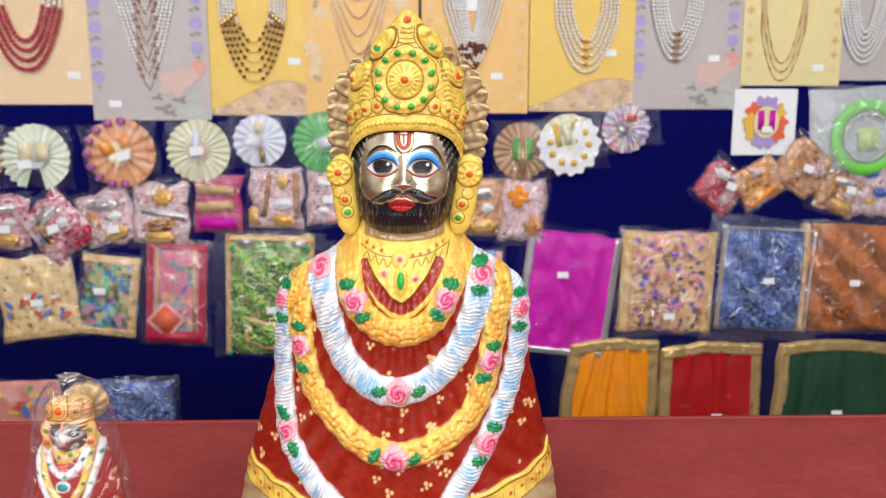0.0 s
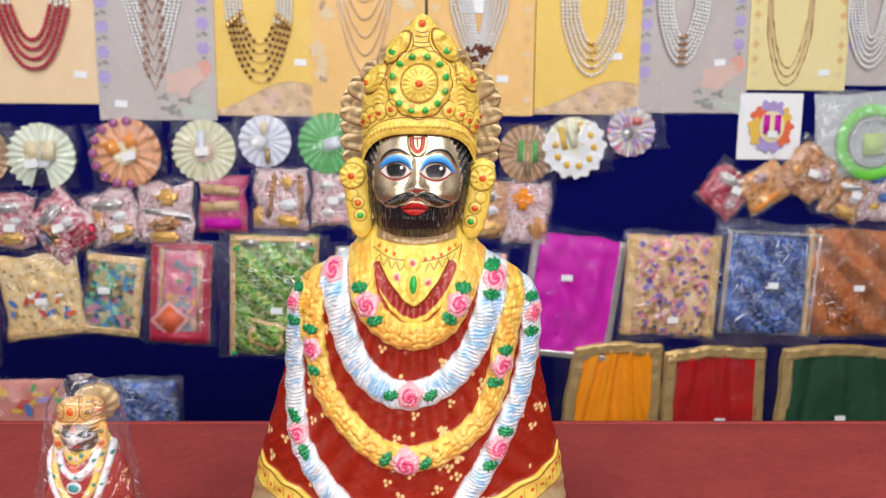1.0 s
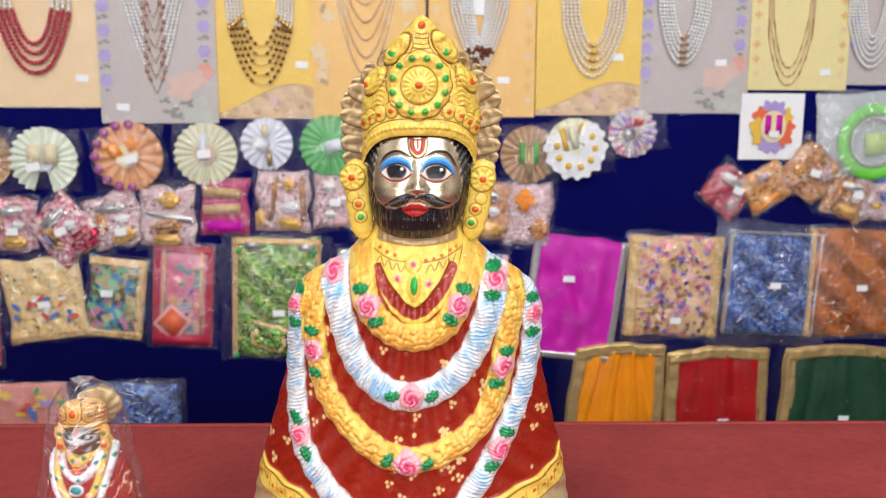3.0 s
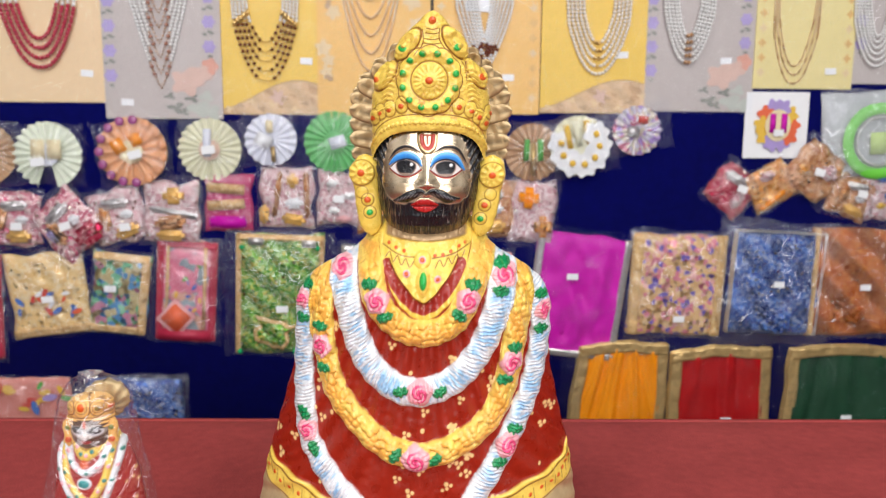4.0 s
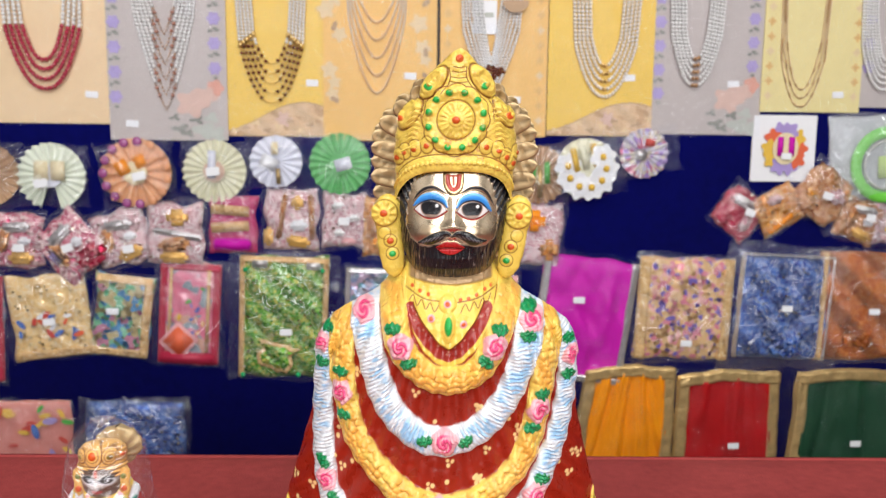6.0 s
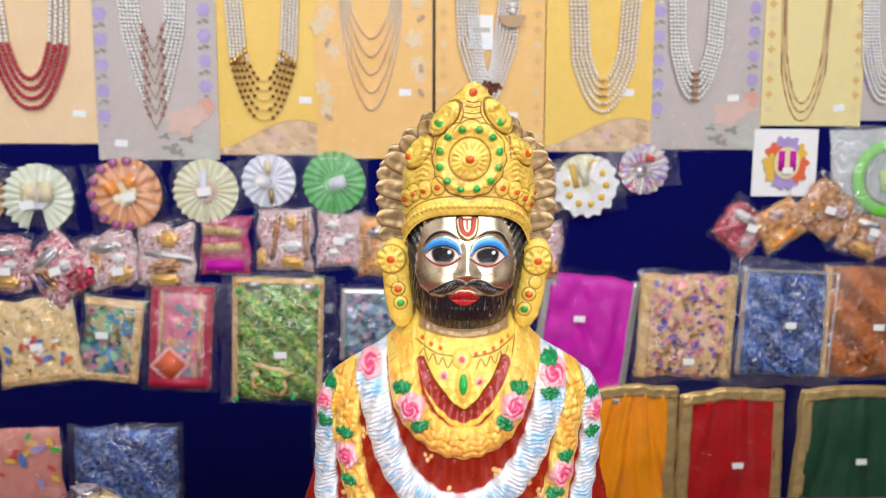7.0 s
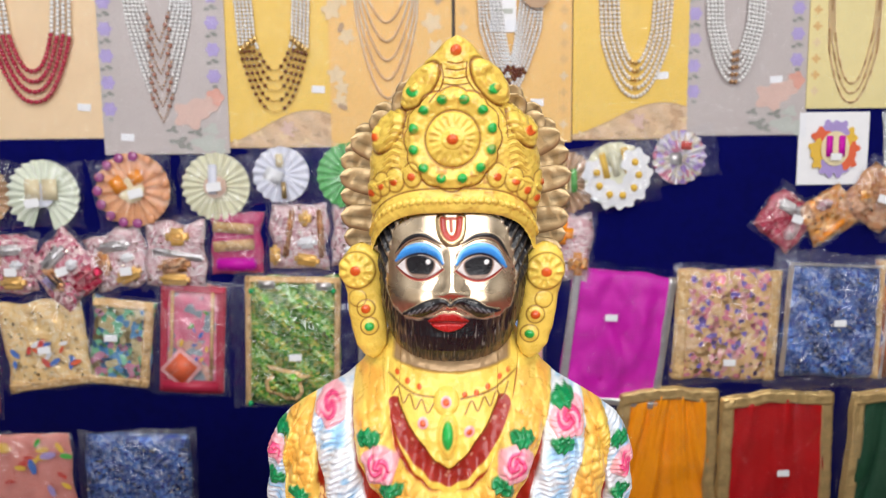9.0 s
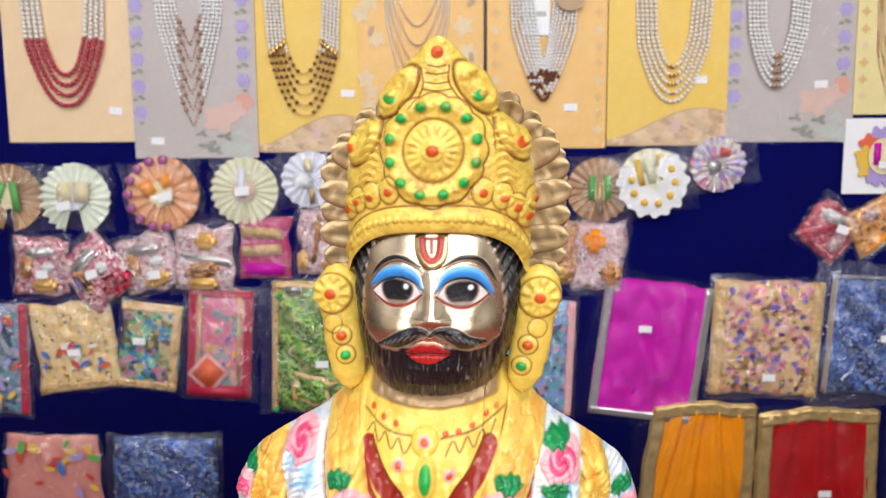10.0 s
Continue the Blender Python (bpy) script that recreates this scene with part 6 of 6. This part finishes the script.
def bust():
    sheets = [torso(), head(), crown(), ear_plate(-1), ear_plate(1)]
    for sx in (-1, 1):
        for k in range(9):
            z = 206 + 6.2 * k + (0.9 * math.sin(k * 5.1 + sx))
            reach = 1.04 * np.interp(z, [207, 215, 236, 244, 252, 258], [37.5, 39.5, 40, 35, 26, 15])
            rise = np.interp(z, [206, 230, 258], [-1.0, 1.5, 7.0])
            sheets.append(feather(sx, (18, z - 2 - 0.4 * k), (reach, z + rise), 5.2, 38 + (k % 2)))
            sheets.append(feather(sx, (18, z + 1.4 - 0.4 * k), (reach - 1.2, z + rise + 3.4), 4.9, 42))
    back = ring_sheet(np.linspace(196, 262, 30), curve_of([(196, 22), (215, 30), (235, 29), (250, 22), (262, 8)]), lambda z: 5.0 + 0 * z, lambda z: 44.0 + 0 * z, lambda z: 0 * z, 40, 20)
    back.base(OLD_BRASS, 1.0)
    sheets.append(back)
    V, F, C, n = [], [], [], 0
    for s in sheets:
        v, f, c = s.mesh()
        V.append(v), F.append(f + n), C.append(c)
        n += len(v)
    V, F, C = np.concatenate(V), np.concatenate(F), np.concatenate(C)
    yaw = math.radians(-4.0)
    x, y = V[:, 0] + 0.0, V[:, 1] - 15.0
    X = x * math.cos(yaw) - y * math.sin(yaw) + 1.5
    Y = x * math.sin(yaw) + y * math.cos(yaw) + 15.0
    V = np.stack([X + 0.028 * V[:, 2], Y, V[:, 2]], 1) * 0.001
    me = bpy.data.meshes.new("statue")
    me.vertices.add(len(V))
    me.vertices.foreach_set("co", V.ravel())
    me.loops.add(F.size)
    me.loops.foreach_set("vertex_index", F.ravel())
    me.polygons.add(len(F))
    me.polygons.foreach_set("loop_start", np.arange(0, F.size, 4))
    me.polygons.foreach_set("use_smooth", np.ones(len(F), bool))
    me.update()
    tint = me.color_attributes.new("paint", "FLOAT_COLOR", "POINT")
    tint.data.foreach_set("color", C.ravel())
    me.materials.append(PAINTED_BRASS)
    ob = new("statue", me)
    ob.matrix_world = pose(-0.0066, 0.0, 0.75)
    return tagged(ob, "painted brass bust of a bearded crowned holy figure with garlands", "statue")


def painted_brass():
    m, nt, p = nodes_of("painted_brass")
    at = add(nt, "ShaderNodeAttribute", attribute_name="paint")
    co = add(nt, "ShaderNodeTexCoord")
    n1 = add(nt, "ShaderNodeTexNoise", Scale=160.0, Detail=5.0)
    n2 = add(nt, "ShaderNodeTexNoise", Scale=900.0, Detail=3.0)
    wire(nt, co, "Object", n1, "Vector")
    wire(nt, co, "Object", n2, "Vector")
    r = ramp_of(nt, [(0.3, (0.84, 0.82, 0.8)), (0.6, (1.0, 1.0, 1.0))])
    wire(nt, n1, "Fac", r, "Fac")
    mul = add(nt, "ShaderNodeMix", data_type="RGBA", blend_type="MULTIPLY")
    mul.inputs[0].default_value = 1.0
    nt.links.new(at.outputs["Color"], mul.inputs[6])
    nt.links.new(r.outputs["Color"], mul.inputs[7])
    nt.links.new(mul.outputs[2], p.inputs["Base Color"])
    nt.links.new(at.outputs["Alpha"], p.inputs["Metallic"])
    rough = ramp_of(nt, [(0.0, (0.27,) * 3), (0.5, (0.4,) * 3), (0.8, (0.36,) * 3), (1.0, (0.23,) * 3)])
    nt.links.new(at.outputs["Alpha"], rough.inputs["Fac"])
    scuff = add(nt, "ShaderNodeMath", operation="MULTIPLY_ADD")
    scuff.inputs[1].default_value, scuff.inputs[2].default_value = 0.16, -0.06
    wire(nt, n1, "Fac", scuff, 0)
    total = add(nt, "ShaderNodeMath", operation="ADD")
    wire(nt, rough, "Color", total, 0)
    wire(nt, scuff, 0, total, 1)
    nt.links.new(total.outputs[0], p.inputs["Roughness"])
    b = add(nt, "ShaderNodeBump", Strength=0.3, Distance=0.0005)
    paint_only = add(nt, "ShaderNodeMath", operation="MULTIPLY_ADD")
    paint_only.inputs[1].default_value, paint_only.inputs[2].default_value = -0.26, 0.3
    nt.links.new(at.outputs["Alpha"], paint_only.inputs[0])
    wire(nt, paint_only, 0, b, "Strength")
    wire(nt, n2, "Fac", b, "Height")
    wire(nt, b, "Normal", p, "Normal")
    return m


PAINTED_BRASS = painted_brass()
bust()


# ---- small bust in a plastic bag ----
def small_bust():
    half = curve_of([(0, 26), (30, 23.5), (45, 21.5), (55, 20), (62, 18), (68, 15.5), (72, 12.5), (75, 9), (77, 6)])
    body = ring_sheet(np.linspace(0, 77, 130), half, lambda z: 0.62 * half(z), lambda z: 12.0 + 0 * z, lambda z: 0 * z, 150, 24, 1.2)
    X, Z = body.x, body.z
    body.base((0.34, 0.02, 0.015))
    rnd = random.Random(4)
    for k in range(40):
        body.dot((rnd.uniform(-24, 24), rnd.uniform(20, 58)), 0.55, CREAM_P, 0.1, 1.3)
    for pts, h, c in (([(-12.8, 74.4), (-16.3, 65.7), (-14.2, 54.6), (-10.5, 47), (0, 30), (7.5, 46), (10.2, 54.6), (13, 64.1), (13.6, 73.6)], 1.6, WHITE_P),
                      ([(-11.8, 72.8), (-12.6, 64.1), (-10.6, 54.6), (-6.0, 47), (-0.5, 43), (3.2, 47.5), (7.0, 54.6), (9.0, 64.1), (10.6, 74.4)], 1.7, YELLOW),
                      ([(-9.9, 74.4), (-9.9, 67.3), (-7.6, 60.9), (-1.6, 57.4), (4.6, 61.7), (7.6, 68.8), (8.6, 74.4)], 1.6, WHITE_P),
                      ([(-7.0, 75), (-5.5, 69.5), (-2.6, 65.8), (1.0, 67.2), (4.2, 71.0), (5.6, 75)], 2.7, YELLOW)):
        line = smooth_line(pts)
        dd, t, side = along(X, Z, line)
        m = step(h - dd, 0.4)
        body.colour(m, c)
        body.lift += np.where(body.front, 1.6 * np.sqrt(np.clip(1 - (dd / h) ** 2, 0, 1)) + 0.2 * np.sin(t * 4.0) * m, 0)
        for k in range(3, len(line) - 3, 7):
            body.dot(line[k], 1.0, (0.02, 0.22, 0.18) if k % 2 else PALE_PINK, 0.4)
    for q in (72.4, 69.8):
        body.stroke([(-5.4, q + 1.4), (-1.6, q - 1.6), (4.4, q + 1.8)], 0.25, LINE_P, -0.2)
    body.dot((-2.6, 61.6), 2.2, DEEP_ORANGE, 0.9)
    body.dot((-2.6, 52.2), 3.6, WHITE_P, 0.8, 0.8)
    body.dot((-2.6, 52.2), 2.6, (0.02, 0.3, 0.3), 0.6, 0.8)
    body.x -= 3.0
    hh = curve_of([(67.5, 3), (69, 6.5), (71, 8.3), (73.5, 9.3), (77, 9.8), (81, 9.8), (85, 9)])
    face = ring_sheet(np.linspace(67.5, 85, 90), hh, hh, lambda z: 8.0 - 0.12 * (z - 76), lambda z: -3.0 + 0 * z, 90, 20)
    face.base((0.1, 0.05, 0.025))
    face.colour(step((0.7, 77.2)[1] - face.z, 0.6) * step(7.5 - np.abs(face.x + 5), 2.0), (0.12, 0.05, 0.025))
    face.colour(step(1 - np.hypot((face.x + 3.0) / 8.2, (face.z - 79.0) / 3.2), 0.2), (0.62, 0.56, 0.52), 0.2)
    face.lift += np.where(face.front, 1.8 * np.exp(-((face.x + 3.2) / 1.4) ** 2 - ((face.z - 76.8) / 2.4) ** 2), 0)
    for e in ((-7.0, 79.4), (1.2, 79.0)):
        face.dot(e, 3.4, WHITE_P, 0.3, 0.62, -8)
        face.dot(e, 2.5, (0.03, 0.02, 0.02), 0.1, 0.5, -8)
        face.dot((e[0] + 0.6, e[1] + 0.3), 0.5, WHITE_P, 0.1)
        face.stroke([(e[0] - 3.4, e[1] + 0.5), (e[0], e[1] + 2.0), (e[0] + 3.4, e[1] + 1.2)], 0.5, (0.02, 0.02, 0.02), 0.1)
    face.dot((-3.4, 73.6), 2.4, LIP_P, 0.7, 0.5)
    face.stroke([(-3.2, 83.6), (-3.2, 81.6)], 0.7, DEEP_ORANGE, 0.1)
    ch = curve_of([(79.5, 10.0), (83, 10.3), (87, 10.8), (91.5, 10.6), (93.5, 8.6), (94.8, 5), (95.2, 1)])
    hat = ring_sheet(np.linspace(79.5, 95.2, 110), ch, lambda z: 0.85 * ch(z), lambda z: 8.0 + 0 * z, lambda z: -3.0 + 0 * z, 130, 24)
    gold = (0.8, 0.45, 0.12)
    hat.base(gold)
    hat.lift += np.where(hat.front, 1.0 * np.abs(np.sin((hat.z - 79.5) * math.pi / 2.0)) * step(85.3 - hat.z, 0.4), 0)
    for q in (81.5, 83.5):
        hat.colour(step(0.3 - np.abs(hat.z - q)) * 0.7, LINE_P)
    hat.colour(step(0.22 - np.abs(hat.z - 85.5)), LINE_P)
    for p, r, c in (((-4.6, 90.6), 4.2, DEEP_ORANGE), ((2.6, 90.2), 3.2, (0.25, 0.16, 0.04)), ((-10.4, 90.0), 2.6, (0.25, 0.16, 0.04)), ((6.8, 90.0), 2.2, DEEP_ORANGE)):
        d2 = hat.dot(p, r, gold, 0.7, 1.2)
        hat.colour(step(0.25 - np.abs(d2 - 1) * r), LINE_P)
        ring2 = np.abs(np.hypot(hat.x - p[0], hat.z - p[1]) - r * 0.66)
        hat.colour(step(0.22 - ring2) * 0.8, LINE_P)
        hat.dot(p, r * 0.4, c, 0.5)
    sheets = [body, face, hat]
    for sx, cx in ((-1, -13.2), (1, 7.4)):
        eh = curve_of([(70, 0.5), (72, 2.7), (76, 2.2), (79, 3.0), (82, 2.6), (84, 0.6)])
        ear = ring_sheet(np.linspace(70, 84, 50), eh, lambda z: 1.8 + 0 * z, lambda z: 5.0 + 0 * z, lambda z, cx=cx: cx + 0 * z, 30, 12)
        ear.base(gold)
        ear.dot((cx, 79.5), 1.3, (0.2, 0.22, 0.05), 0.5)
        ear.dot((cx, 73.5), 1.5, DEEP_ORANGE, 0.6)
        sheets.append(ear)
    rh = curve_of([(80, 6), (87, 11.5), (93, 10.5), (97, 6.5), (98.5, 1)])
    halo = ring_sheet(np.linspace(80, 98.5, 30), rh, lambda z: 3.0 + 0 * z, lambda z: 19.0 + 0 * z, lambda z: 0.8 + 0 * z, 40, 16)
    halo.base((0.5, 0.36, 0.17), 0.35)
    halo.lift += 0.6 * np.sin(np.arctan2(halo.z - 84, halo.x - 0.8) * 14) * 0.5
    sheets.append(halo)
    V, F, C, n = [], [], [], 0
    for s in sheets:
        v, f, c = s.mesh()
        V.append(v), F.append(f + n), C.append(c)
        n += len(v)
    V, F, C = np.concatenate(V) * 0.001, np.concatenate(F), np.concatenate(C)
    me = bpy.data.meshes.new("small_statue")
    me.from_pydata(V.tolist(), [], F.tolist())
    me.polygons.foreach_set("use_smooth", np.ones(len(F), bool))
    tint = me.color_attributes.new("paint", "FLOAT_COLOR", "POINT")
    tint.data.foreach_set("color", C.ravel())
    me.materials.append(PAINTED_BRASS)
    ob = new("small_statue", me)
    ob.matrix_world = pose(-0.161, 0.0, 0.75)
    return tagged(ob, "small painted bust with yellow crown inside a clear bag", "statue")


small_bust()


def idol_bag():
    ob = thing("plastic_bag", pose(-0.166, 0.012, 0.75), "crumpled clear plastic bag drawn over the small bust", "bag")
    half = curve_of([(0, 0.028), (0.04, 0.0255), (0.065, 0.0215), (0.08, 0.0185), (0.092, 0.0165), (0.1, 0.0115), (0.1035, 0.005), (0.1055, 0.002)])

    def f(u, v):
        z = 0.001 + 0.104 * v
        a = 2 * math.pi * u
        r = float(half(z)) * (1 + 0.12 * noise.noise((3 * math.cos(a), 3 * math.sin(a), z * 40)) + 0.13 * abs(noise.noise((5 * math.cos(a), 5 * math.sin(a), z * 45))))
        return (0.002 + r * math.sin(a), -0.86 * r * math.cos(a), z)
    bag = part("film", grid_bm(72, 48, f), FILM_BUST, ob)
    bag.visible_shadow = False
    knot = part("gathered_top", grid_bm(24, 8, lambda u, v: (0.001 + (0.002 + 0.003 * v * (1 + 0.5 * math.sin(u * 25))) * math.cos(6.2832 * u), 0.003 * math.sin(6.2832 * u), 0.102 + 0.003 * v)), FILM_MILKY, ob)


idol_bag()
